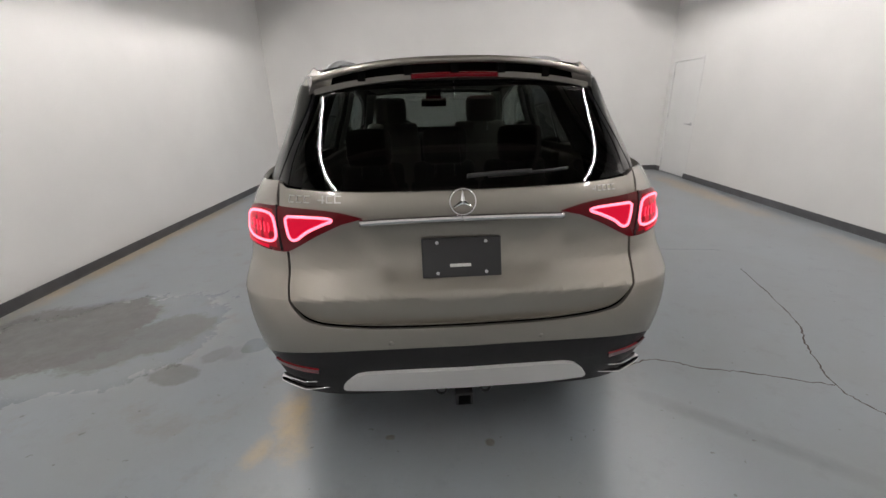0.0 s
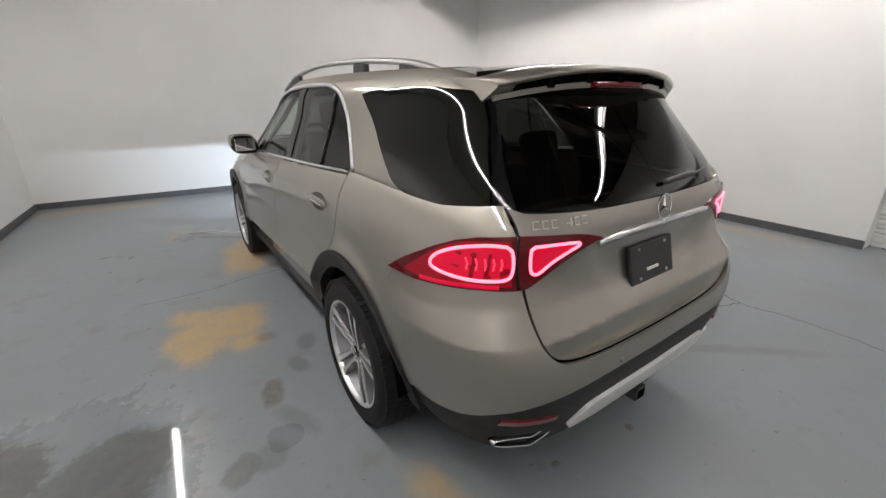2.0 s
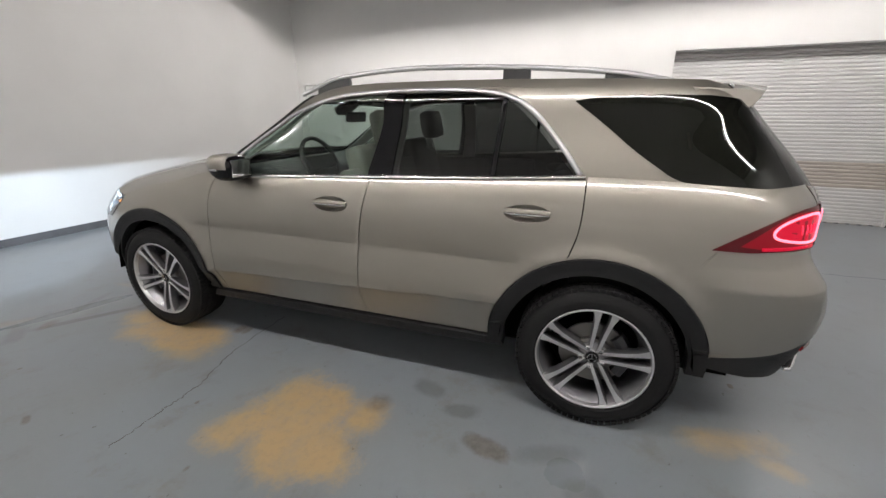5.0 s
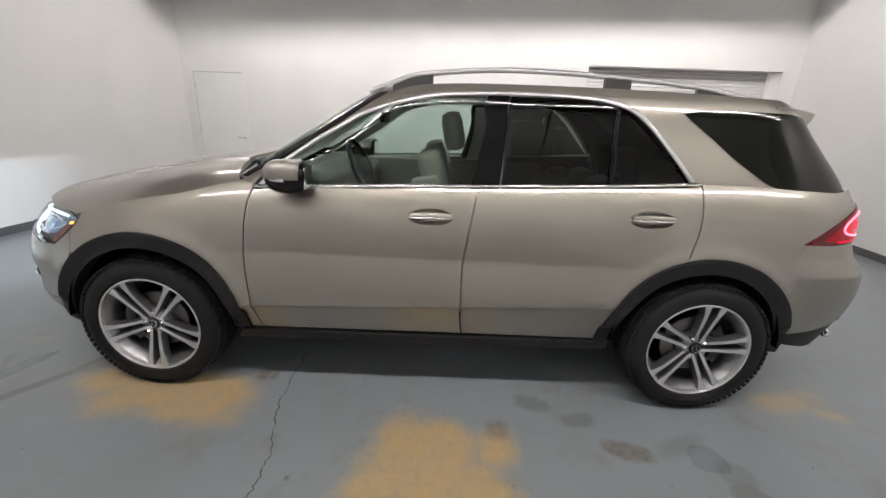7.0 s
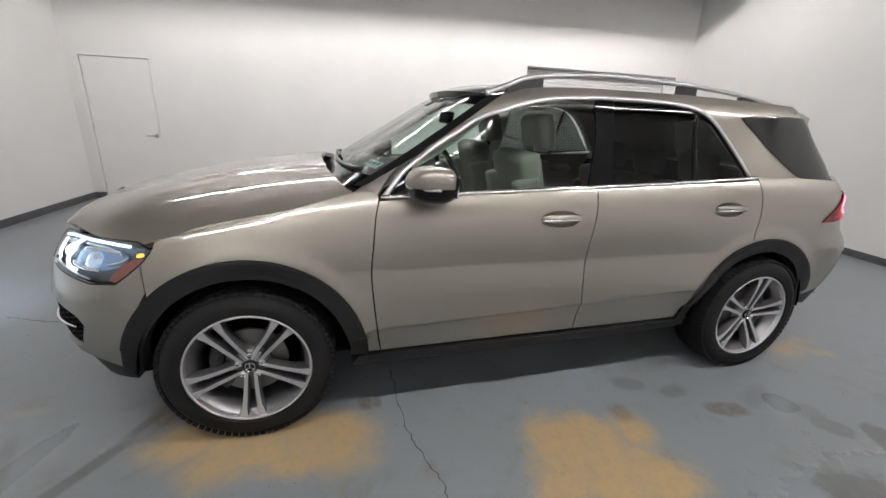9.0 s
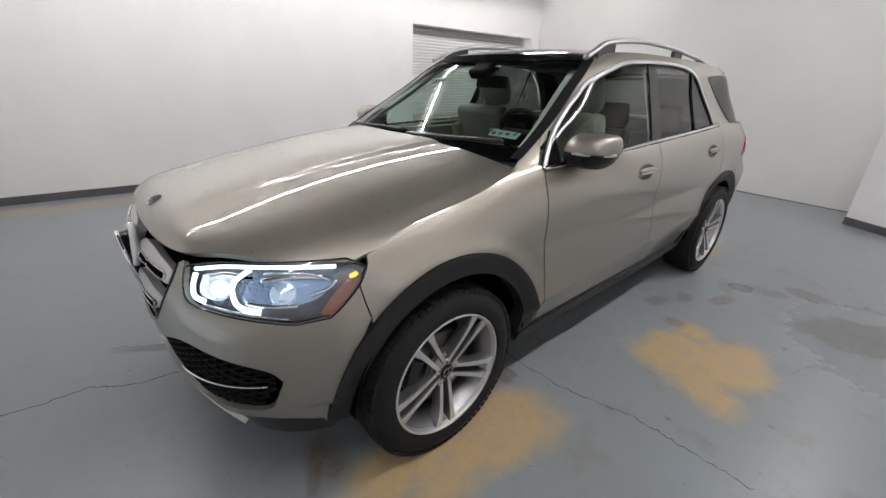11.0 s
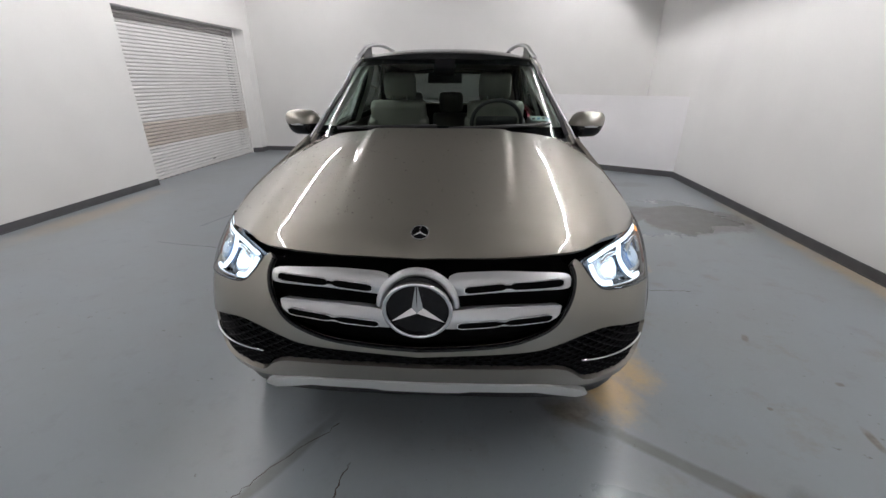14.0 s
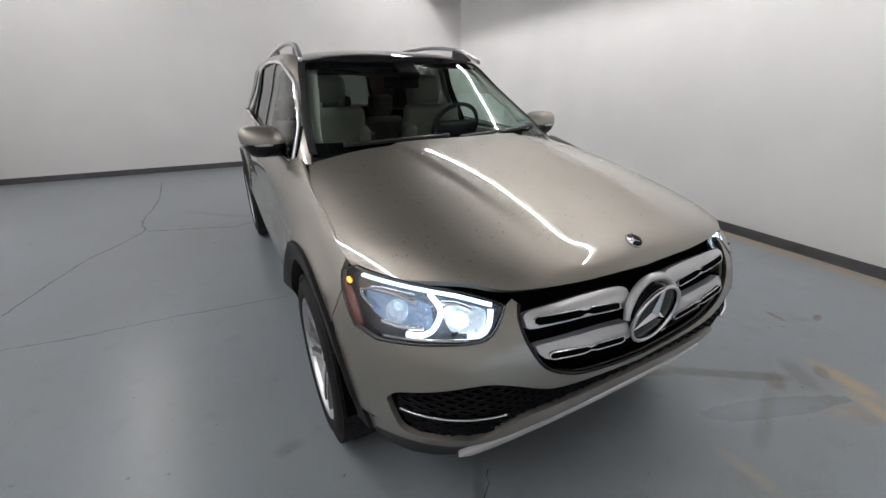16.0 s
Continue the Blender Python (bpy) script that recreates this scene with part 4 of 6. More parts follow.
# nose
HL_LOW = [(0.538, 0.95), (0.578, 0.90), (0.622, 0.867), (0.72, 0.852), (0.80, 0.836), (0.862, 0.815)]
HL_BACK = [(1.97, 0.82), (1.92, 0.858), (1.86, 0.91), (1.825, 0.955)]
HL_TOP = [(0.845, 0.984), (0.75, 0.986), (0.64, 0.982), (0.56, 0.962)]
GRILLE = [(0.0, 0.658), (0.14, 0.668), (0.29, 0.690), (0.38, 0.722), (0.45, 0.765), (0.497, 0.84), (0.512, 0.91), (0.50, 0.952)]
VENT_TOP = [(0.0, 0.629), (0.25, 0.651), (0.395, 0.669), (0.464, 0.691), (0.56, 0.728), (0.646, 0.740), (0.764, 0.71), (0.84, 0.672), (0.862, 0.628)]
VENT_LOW = [(0.862, 0.628), (0.852, 0.574), (0.823, 0.512), (0.711, 0.505), (0.607, 0.497), (0.547, 0.549), (0.496, 0.577), (0.40, 0.582), (0.0, 0.572)]
patch("front_bumper", bf(GRILLE) + bf([(0.515, 0.965), (0.535, 0.953)]) + bf(HL_LOW) + bs(HL_BACK[:3]) + bs([(1.868, 0.90), (1.86, 0.84), (1.852, 0.795)])
      + arch(*ARF, 0.53, 46, 0, 8)[1:] + bs([(2.02, 0.42), (2.1, 0.45)]) + bf([(0.80, 0.468), (0.72, 0.462), (0.64, 0.452), (0.56, 0.462), (0.493, 0.478), (0.40, 0.490), (0.0, 0.482)]) + bf(VENT_LOW[::-1]) + bf(VENT_TOP[::-1]), BODY, M_PAINT, car, sides=LR, step=0.04, label="beige-grey metallic front bumper")
patch("lower_intake", bf([(x, z + 0.006) for x, z in VENT_TOP[:-1]]) + bf([(x + 0.004, z - 0.004) for x, z in VENT_LOW[:-1]] + [(0.0, 0.568)]), BODY, M_VOID, car, sides=LR, off=-0.022, depth=0.03, label="black honeycomb lower intake")
def inside(x, z, poly):
    hit = False
    for (xa, za), (xb, zb) in zip(poly, poly[1:] + poly[:1]):
        if (za > z) != (zb > z) and x < (xb - xa) * (z - za) / (zb - za) + xa:
            hit = not hit
    return hit


def intake_mesh():
    """Slanted ribs of the honeycomb in the lower intake."""
    poly = VENT_TOP + VENT_LOW[1:]
    bm = bmesh.new()
    for sg in LR:
        for slope, gap in ((0.42, 0.024), (-0.55, 0.030)):
            for i in range(-40, 60):
                run = []
                for k in range(60):
                    x = 0.004 + k * 0.0148
                    z = 0.3 + i * gap + slope * x
                    if inside(x, z, poly):
                        run.append((x, z))
                    if (not inside(x, z, poly) or k == 59) and run:
                        if len(run) > 2:
                            pts, nn = [], []
                            for a, c in run:
                                uv = BODY.f(a, c)
                                n = normal(BODY, uv.x, uv.y)
                                p = BODY.at(uv.x, uv.y) - n * 0.020
                                pts.append(Vector((p.x * sg, p.y, p.z))), nn.append(Vector((n.x * sg, n.y, n.z)))
                            sweep(bm, pts, nn, 0.008, 0.012, segs=4)
                        run = []
    return part("honeycomb_ribs", bm, M_MESH, car, "black honeycomb ribs")


intake_mesh()
patch("front_skid_plate", bf([(0.0, 0.478), (0.30, 0.486), (0.41, 0.488), (0.50, 0.474), (0.58, 0.435), (0.645, 0.375), (0.65, 0.345)]) + bf([(0.61, 0.343), (0.53, 0.385), (0.45, 0.418), (0.41, 0.426), (0.20, 0.420), (0.14, 0.404), (0.0, 0.400)]), BODY, M_SKID, car, sides=LR, off=0.006, depth=0.05, label="silver front skid plate")
patch("chin", bf([(0.0, 0.45), (0.5, 0.45), (0.66, 0.46), (0.80, 0.465)]) + bs([(2.1, 0.445), (2.01, 0.415)]) + bs([(1.98, 0.34)]) + bf([(0.7, 0.33), (0.0, 0.33)]), BODY, M_CLAD, car, sides=LR, off=-0.012, depth=0.1)
patch("grille", bf([(x * 1.01, z - 0.008) for x, z in GRILLE]) + bf([(0.49, 0.985), (0.3, 0.995), (0.0, 1.0)]), BODY, M_VOID, car, sides=LR, off=-0.05, depth=0.02, label="black grille opening")
for sg in LR:
    patch("headlamp", bf(HL_LOW) + bs(HL_BACK) + bf(HL_TOP), BODY, M_HOUSING, car, sides=(sg,), off=-0.045, depth=0.004, label="lit headlamp with dark housing")
    patch("tail_lamp", br([(0.374, 1.134), (0.46, 1.158), (0.553, 1.170), (0.69, 1.177)]) + br([(0.795, 1.172), (0.84, 1.158)]) + bs([(-2.14, 1.130), (-2.03, 1.07), (-1.92, 1.0)]) + bs([(-2.06, 0.997), (-2.17, 1.003)]) + br([(0.808, 1.004), (0.696, 0.997), (0.64, 1.018), (0.548, 1.070), (0.451, 1.115)]), BODY, M_RED, car, sides=(sg,), off=0.008, depth=0.02, step=0.04, label="lit red tail lamp")
    # linings that close the body from within
    patch("boot_lining", bs([(-1.36, 0.60), (-1.36, 1.22)], 1) + bs([(-1.9, 1.24), (-2.2, 1.24)], 1) + [BODY.r(0.62, 1.23), BODY.r(0.0, 1.21), BODY.r(0.0, 0.62), BODY.r(0.6, 0.62)], BODY, M_VOID, car, sides=(sg,), off=-0.045, depth=0.005, step=0.12)
    patch("wing_lining", [BODY.f(0.50, 0.83), BODY.f(0.50, 0.97), BODY.f(0.75, 0.99)] + bs([(1.8, 1.0), (1.3, 1.06), (0.95, 1.10)], 1) + bs([(0.95, 0.94), (1.5, 0.94), (1.85, 0.85)], 1) + [BODY.f(0.8, 0.83)], BODY, M_VOID, car, sides=(sg,), off=-0.075, depth=0.005, step=0.1)

# inner tub
box("inner_tub", (-0.62, -2.2, 0.22), (0.62, 2.1, 0.62), M_VOID, car)
box("cabin_floor", (-0.84, -0.95, 0.30), (0.86, 0.92, 0.5), M_VOID, car)
box("engine_block", (-0.62, 0.95, 0.5), (0.62, 2.15, 0.95), M_VOID, car)


# wheels
WHEEL_MESH = {}


def wheel(x, y, turn):
    sg = 1 if x > 0 else -1
    w = new("wheel")
    w.parent = car
    w.location = (x, y, 0.388)
    tagged(w, "machined alloy wheel with five double spokes")

    def shared(key, name, material, fill, smooth=False):
        """One mesh for all the wheels of a side."""
        if (key, sg) not in WHEEL_MESH:
            bm = bmesh.new()
            fill(bm)
            bmesh.ops.recalc_face_normals(bm, faces=bm.faces)
            me = bpy.data.meshes.new(name)
            bm.to_mesh(me)
            bm.free()
            me.materials.append(material)
            if smooth:
                me.polygons.foreach_set("use_smooth", [True] * len(me.polygons))
            WHEEL_MESH[key, sg] = me
        ob = new(name, WHEEL_MESH[key, sg])
        ob.parent = w
        return ob

    def turned(prof, segs=64):
        return lambda bm: lathe(bm, [(a * sg, r) for a, r in prof], segs)

    shared("tyre", "tyre", M_TYRE, turned([(-0.235, 0.26), (-0.245, 0.30), (-0.245, 0.345), (-0.225, 0.375), (-0.19, 0.3825), (-0.05, 0.383), (-0.022, 0.374), (0.000, 0.352), (0.011, 0.325), (0.012, 0.31), (0.0085, 0.296), (0.010, 0.290), (0.006, 0.284), (-0.002, 0.276)]), True)

    def tread(bm):
        for i in range(76):
            for a0, a1, ph in ((-0.232, -0.190, 0.0), (-0.184, -0.150, 0.4), (-0.144, -0.096, 0.1), (-0.090, -0.056, 0.6), (-0.050, -0.006, 0.2)):
                edge = a1 > -0.02 or a0 < -0.22
                m = Matrix.Rotation(2 * math.pi * (i + ph) / 76, 4, "X") @ Matrix.Translation((0, 0, 0.382 if not edge else 0.379))
                add_box(bm, (min(a0 * sg, a1 * sg), -0.0125, -0.012), (max(a0 * sg, a1 * sg), 0.0125, 0.006 if not edge else 0.003), 0, m)
    shared("tread", "tread", M_TYRE, tread)
    shared("barrel", "barrel", M_BARREL, turned([(-0.23, 0.225), (-0.16, 0.222), (-0.09, 0.232), (-0.045, 0.246), (-0.020, 0.262)]), True)
    shared("rim", "rim", M_RIM, turned([(-0.020, 0.262), (-0.004, 0.2665), (0.002, 0.2685), (0.004, 0.2745), (-0.004, 0.281)]), True)
    shared("disc", "brake_disc", M_DISC, turned([(-0.10, 0.05), (-0.10, 0.165), (-0.082, 0.165), (-0.082, 0.095), (-0.06, 0.092), (-0.06, 0.05)], 48))

    def grip(bm):
        mid = radians(-5 if y > 0 else 175)
        pts = [Vector((-0.09 * sg, 0.148 * math.cos(mid + t), 0.148 * math.sin(mid + t))) for t in [radians(-42 + 6 * k) for k in range(15)]]
        sweep(bm, pts, [Vector((sg, 0, 0))] * 15, 0.075, 0.08, segs=8)
    shared("caliper" + str(y > 0), "brake_caliper", M_RIMDARK, grip)

    def arm(flat):
        def fill(bm):
            for k in (-1, 1):
                rows = []
                for q in range(9):
                    u = q / 8
                    c = Vector((0, 0.034 + 0.230 * u, k * (0.0195 + 0.013 * u + 0.010 * u**4)))
                    hw = 0.0095 + 0.0045 * u + 0.010 * max(0.0, u - 0.8) / 0.2
                    xo = -0.036 + 0.040 * u - 0.012 * u**3
                    rim_ = ((-1, 0.006), (-0.82, 0.0), (0.82, 0.0), (1, 0.006)) if not flat else ((-0.80, -0.0008), (0.80, -0.0008))
                    ring = [c + Vector(((xo - dd) * sg, 0, hw * e)) for e, dd in rim_]
                    if not flat:
                        ring = [c + Vector(((xo - 0.05) * sg, 0, -hw * 1.15))] + ring + [c + Vector(((xo - 0.05) * sg, 0, hw * 1.15))]
                    rows.append([bm.verts.new(p) for p in ring])
                n = len(rows[0])
                for p, q in zip(rows, rows[1:]):
                    for j in range(n - 1):
                        bm.faces.new((p[j], p[j + 1], q[j + 1], q[j]))
        return fill
    for i in range(5):
        s = shared("spoke", "spoke", M_RIMSIDE, arm(False))
        s.rotation_euler.x = radians(turn + 72 * i)
        f = shared("face", "spoke_face", M_RIM, arm(True))
        f.rotation_euler.x = radians(turn + 72 * i)
        bolt = shared("bolt", "wheel_bolt", M_CHROME, lambda bm: lathe(bm, [(a * sg, r) for a, r in [(-0.05, 0.0125), (-0.028, 0.0125), (-0.026, 0.009), (-0.030, 0.006), (-0.030, 0.0)]], 12, "x", (0, 0.056, 0)))
        bolt.rotation_euler.x = radians(turn + 36 + 72 * i)
    shared("hub", "hub", M_RIMHUB, turned([(-0.10, 0.074), (-0.055, 0.074), (-0.046, 0.066), (-0.042, 0.034), (-0.032, 0.0325)], 40), True)
    shared("cap", "hub_cap", M_GLOSSBLACK, turned([(-0.045, 0.0325), (-0.028, 0.0315), (-0.024, 0.028), (-0.022, 0.0)], 32), True)
    shared("ring", "cap_ring", M_CHROME, lambda bm: sweep(bm, [Vector((-0.021 * sg, 0.022 * math.cos(t), 0.022 * math.sin(t))) for t in [2 * math.pi * i / 28 for i in range(28)]], [Vector((sg, 0, 0))] * 28, 0.004, 0.003, closed=True, segs=6))

    def star(bm):
        for i in range(3):
            add_box(bm, (-0.0022, -0.0018, 0.0), (0.0012, 0.0018, 0.021), 0, Matrix.Translation((-0.020 * sg, 0, 0)) @ Matrix.Rotation(2 * math.pi * i / 3, 4, "X"))
    shared("star", "cap_star", M_CHROME, star)
    shared("back", "wheel_backing", M_VOID, turned([(-0.2, 0.0), (-0.2, 0.24)], 32))
    return w


for x in (-0.965, 0.965):
    wheel(x, 1.4975, 128), wheel(x * 1.02, -1.51, 99)
    # wheel well liners
for sg in LR:
    for yc, zc in (ARF, ARR):
        bm = bmesh.new()
        rows = []
        for i in range(25):
            a = radians(3 + 174 * i / 24)
            rows.append([bm.verts.new((sg * x, yc + 0.46 * math.cos(a), zc + 0.46 * math.sin(a))) for x in (0.58, 0.955)])
        for p, q in zip(rows, rows[1:]):
            bm.faces.new((p[0], p[1], q[1], q[0]))
        bm.faces.new([r[0] for r in rows])
        part("arch_liner", bm, M_VOID, car)

# ---- car details ----
def wing_row(u):
    """Tip of the roof spoiler at u of its half width."""
    return Vector((0.575 * u, -2.185 + 0.10 * abs(u) ** 2.6, 1.693 - 0.060 * abs(u) ** 2.4))


def loft(name, rows, material, parent, label="", smooth=False):
    """A closed solid through section outlines with equal counts."""
    bm = bmesh.new()
    rings = [[bm.verts.new(p) for p in r] for r in rows]
    k = len(rings[0])
    for p, q in zip(rings, rings[1:]):
        for j in range(k):
            bm.faces.new((p[j], p[(j + 1) % k], q[(j + 1) % k], q[j]))
    bm.faces.new(rings[0][::-1]), bm.faces.new(rings[-1])
    bmesh.ops.bevel(bm, geom=[e for e in bm.edges if e.calc_face_angle(0) > 0.6], offset=0.004, segments=2, affect="EDGES")
    return part(name, bm, material, parent, label, smooth)


def spoiler():
    us = [i / 16 - 1 for i in range(33)]
    top, lip, inner = [], [], []
    for u in us:
        t = wing_row(u)
        x, w = t.x, abs(u)
        hinge = ROOF.at(abs(x) * 1.10, -1.80)
        y1 = -1.82 + 0.03 * w ** 3
        top.append([Vector((x * 1.10, y1, hinge.z + 0.004)), Vector((x * 1.03, -2.03 + 0.04 * w ** 3, (hinge.z + t.z) / 2 + 0.007)), t, t + Vector((0, 0.010, -0.020)), Vector((x * 1.02, -2.02 + 0.05 * w ** 3, (hinge.z + t.z) / 2 - 0.02)), Vector((x * 1.05, y1, hinge.z - 0.03))])
        d = 0.052 - 0.012 * w ** 2
        lip.append([t + Vector((0, 0.022, -d)), t + Vector((0, 0.030, -d - 0.020)), t + Vector((0, 0.13, -d - 0.030)), t + Vector((0, 0.13, -d - 0.004))])
        inner.append([t + Vector((0, 0.075, -0.018)), t + Vector((0, 0.075, -d - 0.006)), t + Vector((0, 0.085, -d - 0.006)), t + Vector((0, 0.085, -0.018))])
    loft("spoiler", top, M_PAINT, car, "beige-grey metallic roof spoiler", True)
    loft("spoiler_lip", lip, M_PAINT, car, "beige-grey lower lip of the spoiler")
    loft("spoiler_underside", inner, M_VOID, car, "black spoiler underside with slots")
    for sg in LR:
        e = wing_row(1.0)
        side = [(-1.79, 1.660), (-1.93, 1.655), (e.y - 0.002, e.z), (e.y + 0.012, e.z - 0.022), (-2.03, 1.570), (-1.84, 1.585)]
        loft("spoiler_end", [[Vector((sg * (0.574 - d + 0.38 * (y + 2.085) - 0.25 * (z - 1.62)), y, z)) for y, z in side] for d in (0.08, 0.0)], M_PAINT, car, "beige-grey metallic end of the spoiler")
    for i in range(5):
        u = -0.64 + 0.32 * i
        t = wing_row(u)
        box("spoiler_vane", (t.x - 0.016, t.y + 0.016, t.z - 0.056), (t.x + 0.016, t.y + 0.08, t.z - 0.016), M_VOID, car, 0.003)


spoiler()
patch("rear_header", cr([(0.0, 1.60), (0.4, 1.595), (0.585, 1.575)]) + cr([(0.56, 1.67), (0.3, 1.69), (0.0, 1.69)]), CAB, M_GLOSSBLACK, car, sides=LR, off=0.006, depth=0.02)
bm = bmesh.new()
pts = [wing_row(0.30 * (i / 6 - 1)) + Vector((0, 0.024, -0.061)) for i in range(13)]
sweep(bm, pts, [Vector((0, -1, 0))] * 13, 0.020, 0.012)
part("brake_lamp", bm, M_RED, car, "dark red high brake lamp", True)
for sg in LR:
    patch("tailgate_pillar_trim", cr([(0.662, 1.243), (0.642, 1.35), (0.597, 1.47), (0.55, 1.60)]) + cr([(0.58, 1.61), (0.606, 1.52), (0.65, 1.42), (0.688, 1.33), (0.72, 1.245)]), CAB, M_GLOSSBLACK, car, sides=(sg,), off=0.0075, depth=0.02, step=0.03, label="gloss black tailgate side trim")
    # roof rails
    rail = new("roof_rail")
    rail.parent = car
    tagged(rail, "satin silver roof rail on black feet")
    line = curve([Vector((sg * x, y, z)) for x, y, z in ((0.64, 0.31, 1.660), (0.628, 0.20, 1.702), (0.613, 0.04, 1.752), (0.595, -0.40, 1.788), (0.58, -0.95, 1.778), (0.572, -1.40, 1.746), (0.57, -1.64, 1.710), (0.572, -1.76, 1.680))], 8)
    bm = bmesh.new()
    sweep(bm, line, [Vector((sg * 0.25, 0, 1))] * len(line), 0.034, 0.028, segs=10)
    part("bar", bm, M_SATIN, rail, smooth=True)
    for a, c in ((0.20, -0.01), (-0.92, -1.06), (-1.42, -1.70)):
        bm = bmesh.new()
        rows = []
        for i in range(9):
            y = a + (c - a) * i / 8
            near = min(line, key=lambda p: abs(p.y - y))
            zt, xr = near.z - 0.004, abs(near.x)
            cut = 0.6 if abs(a + 0.88) < 0.01 else 0.0
            rows.append([bm.verts.new((sg * x, y + cut * dz * (0.05 - 0.1 * i / 8), z)) for x, z, dz in ((xr - 0.013, ROOF.at(xr, y).z - 0.01, 0), (xr - 0.012, zt, 1), (xr + 0.012, zt - 0.004, 1), (xr + 0.020, ROOF.at(xr + 0.02, y).z - 0.01, 0))])
        for p, q in zip(rows, rows[1:]):
            for j in range(4):
                bm.faces.new((p[j], p[(j + 1) % 4], q[(j + 1) % 4], q[j]))
        bm.faces.new(rows[0]), bm.faces.new(rows[-1][::-1])
        part("foot", bm, M_BLACK, rail)
    # door handles
    for y, z in HANDLES:
        h = patch("door_handle", oval(y, z, 0.112, 0.043), BODY, M_PAINT, car, sides=(sg,), off=-0.001, depth=0.002, step=0.015, label="door handle over a scooped recess",
                  dome=lambda s, q, y=y, z=z: -0.030 * max(0.0, 1 - ((1.6 + Y0F - s - y) / 0.112) ** 2 - ((q - z) / 0.043) ** 2) ** 0.6)
        bead("grip", [BODY.s(y + 0.110 - 0.220 * i / 16, z + 0.006) for i in range(17)], BODY, M_PAINT, h, 0.040, 0.022, 0.012, sides=(sg,), taper=[0.3 + 0.7 * math.sin(math.pi * (i + 0.7) / 17.4) ** 0.5 for i in range(17)])
        bead("chrome_strip", [BODY.s(y + 0.106 - 0.212 * i / 16, z - 0.004) for i in range(17)], BODY, M_CHROME, h, 0.012, 0.010, 0.021, sides=(sg,), taper=[0.3 + 0.7 * math.sin(math.pi * (i + 0.7) / 17.4) ** 0.5 for i in range(17)])
    # door mirror
    mi = new("door_mirror")
    mi.parent = car
    tagged(mi, "beige-grey door mirror with black base")
    def shell(lo, hi, name, material, grow=0.0, back=0.632):
        bm = bmesh.new()
        n1, n2 = 28, 14
        rows = []
        for i in range(n2 + 1):
            v = lo + (hi - lo) * i / n2
            row = []
            for j in range(n1):
                a = 2 * math.pi * j / n1
                cx, cy = math.copysign(abs(math.cos(a)) ** 0.75, math.cos(a)), math.copysign(abs(math.sin(a)) ** 0.8, math.sin(a))
                k = max(0.0, 1 - abs(v) ** 2.6) ** (1 / 2.6)
                x = 0.955 + (0.112 + grow) * cx * (k * 0.75 + 0.25 * (1 if abs(v) < 0.98 else 0)) + 0.02 * v
                y = 0.722 + (0.120 + grow) * cy * k
                y = max(y, back - 0.02 * (x - 0.95))
                row.append(bm.verts.new((sg * x, y + 0.10 * (0.955 - x), 1.266 + (0.086 + grow) * v)))
            rows.append(row)
        for p, q in zip(rows, rows[1:]):
            for j in range(n1):
                bm.faces.new((p[j], p[(j + 1) % n1], q[(j + 1) % n1], q[j]))
        bm.faces.new(rows[0][::-1]), bm.faces.new(rows[-1])
        return part(name, bm, material, mi, smooth=True)
    mi.location = (0.006 * sg, -0.065, -0.026)
    shell(-0.02, 1.0, "cap", M_PAINT, 0.0, 0.655)
    shell(-1.0, 0.97, "housing", M_GLOSSBLACK, -0.003)
    bm = bmesh.new()
    sweep(bm, [Vector((sg * x, y, z)) for x, y, z in ((0.80, 0.735, 1.185), (0.86, 0.73, 1.20), (0.93, 0.71, 1.215))], [Vector((0, 0, 1))] * 3, 0.11, 0.05)
    part("arm", bm, M_BLACK, mi, smooth=True)
    bm = bmesh.new()
    add_box(bm, (-0.078, -0.004, -0.050), (0.078, 0.004, 0.050), 0.0035)
    bmesh.ops.transform(bm, matrix=pose(sg * 0.955, 0.6335, 1.268, 0, 0, -sg * 6), verts=bm.verts)
    part("mirror_glass", bm, M_MIRROR, mi, "mirror glass")
    bm = bmesh.new()
    line = [Vector((sg * (0.955 + 0.113 * math.sin(a)), 0.722 + 0.120 * math.cos(a) + 0.1 * -0.113 * math.sin(a), 1.262)) for a in [radians(-35 + 125 * i / 16) for i in range(17)]]
    sweep(bm, line, [Vector((sg, 0.5, 0))] * 17, 0.012, 0.006)
    part("indicator", bm, M_SATIN, mi, "clear turn signal strip", True)

    # headlamp insides
    def front_bead(name, rows, material, w, off, h=0.012, label=""):
        bead(name, bf(rows, 6), BODY, material, LAMP, w, h, off, sides=(sg,), label=label)
    LAMP = next(o for o in car.children if o.name.startswith("headlamp") and not o.get("done") )
    LAMP["done"] = 1
    patch("lamp_bowl", bf([(0.590, 0.945), (0.602, 0.912), (0.625, 0.890), (0.690, 0.884), (0.704, 0.905), (0.700, 0.940), (0.67, 0.957), (0.62, 0.956), (0.590, 0.945)], 3), BODY, M_BOWL, LAMP, sides=(sg,), off=-0.032, depth=0.006, step=0.02, label="bright lit lamp bowl")
    patch("lamp_bowl", bf([(0.728, 0.945), (0.738, 0.905), (0.765, 0.880), (0.84, 0.868), (0.868, 0.885), (0.862, 0.930), (0.82, 0.955), (0.76, 0.957), (0.728, 0.945)], 3), BODY, M_BOWL_BLUE, LAMP, sides=(sg,), off=-0.036, depth=0.006, step=0.02, label="bluish lit lamp bowl")
    front_bead("light_strip", [(0.845, 0.968), (0.788, 0.975), (0.719, 0.977), (0.648, 0.973), (0.572, 0.955)], M_DRL, 0.013, -0.010, label="lit white running lamp strip")
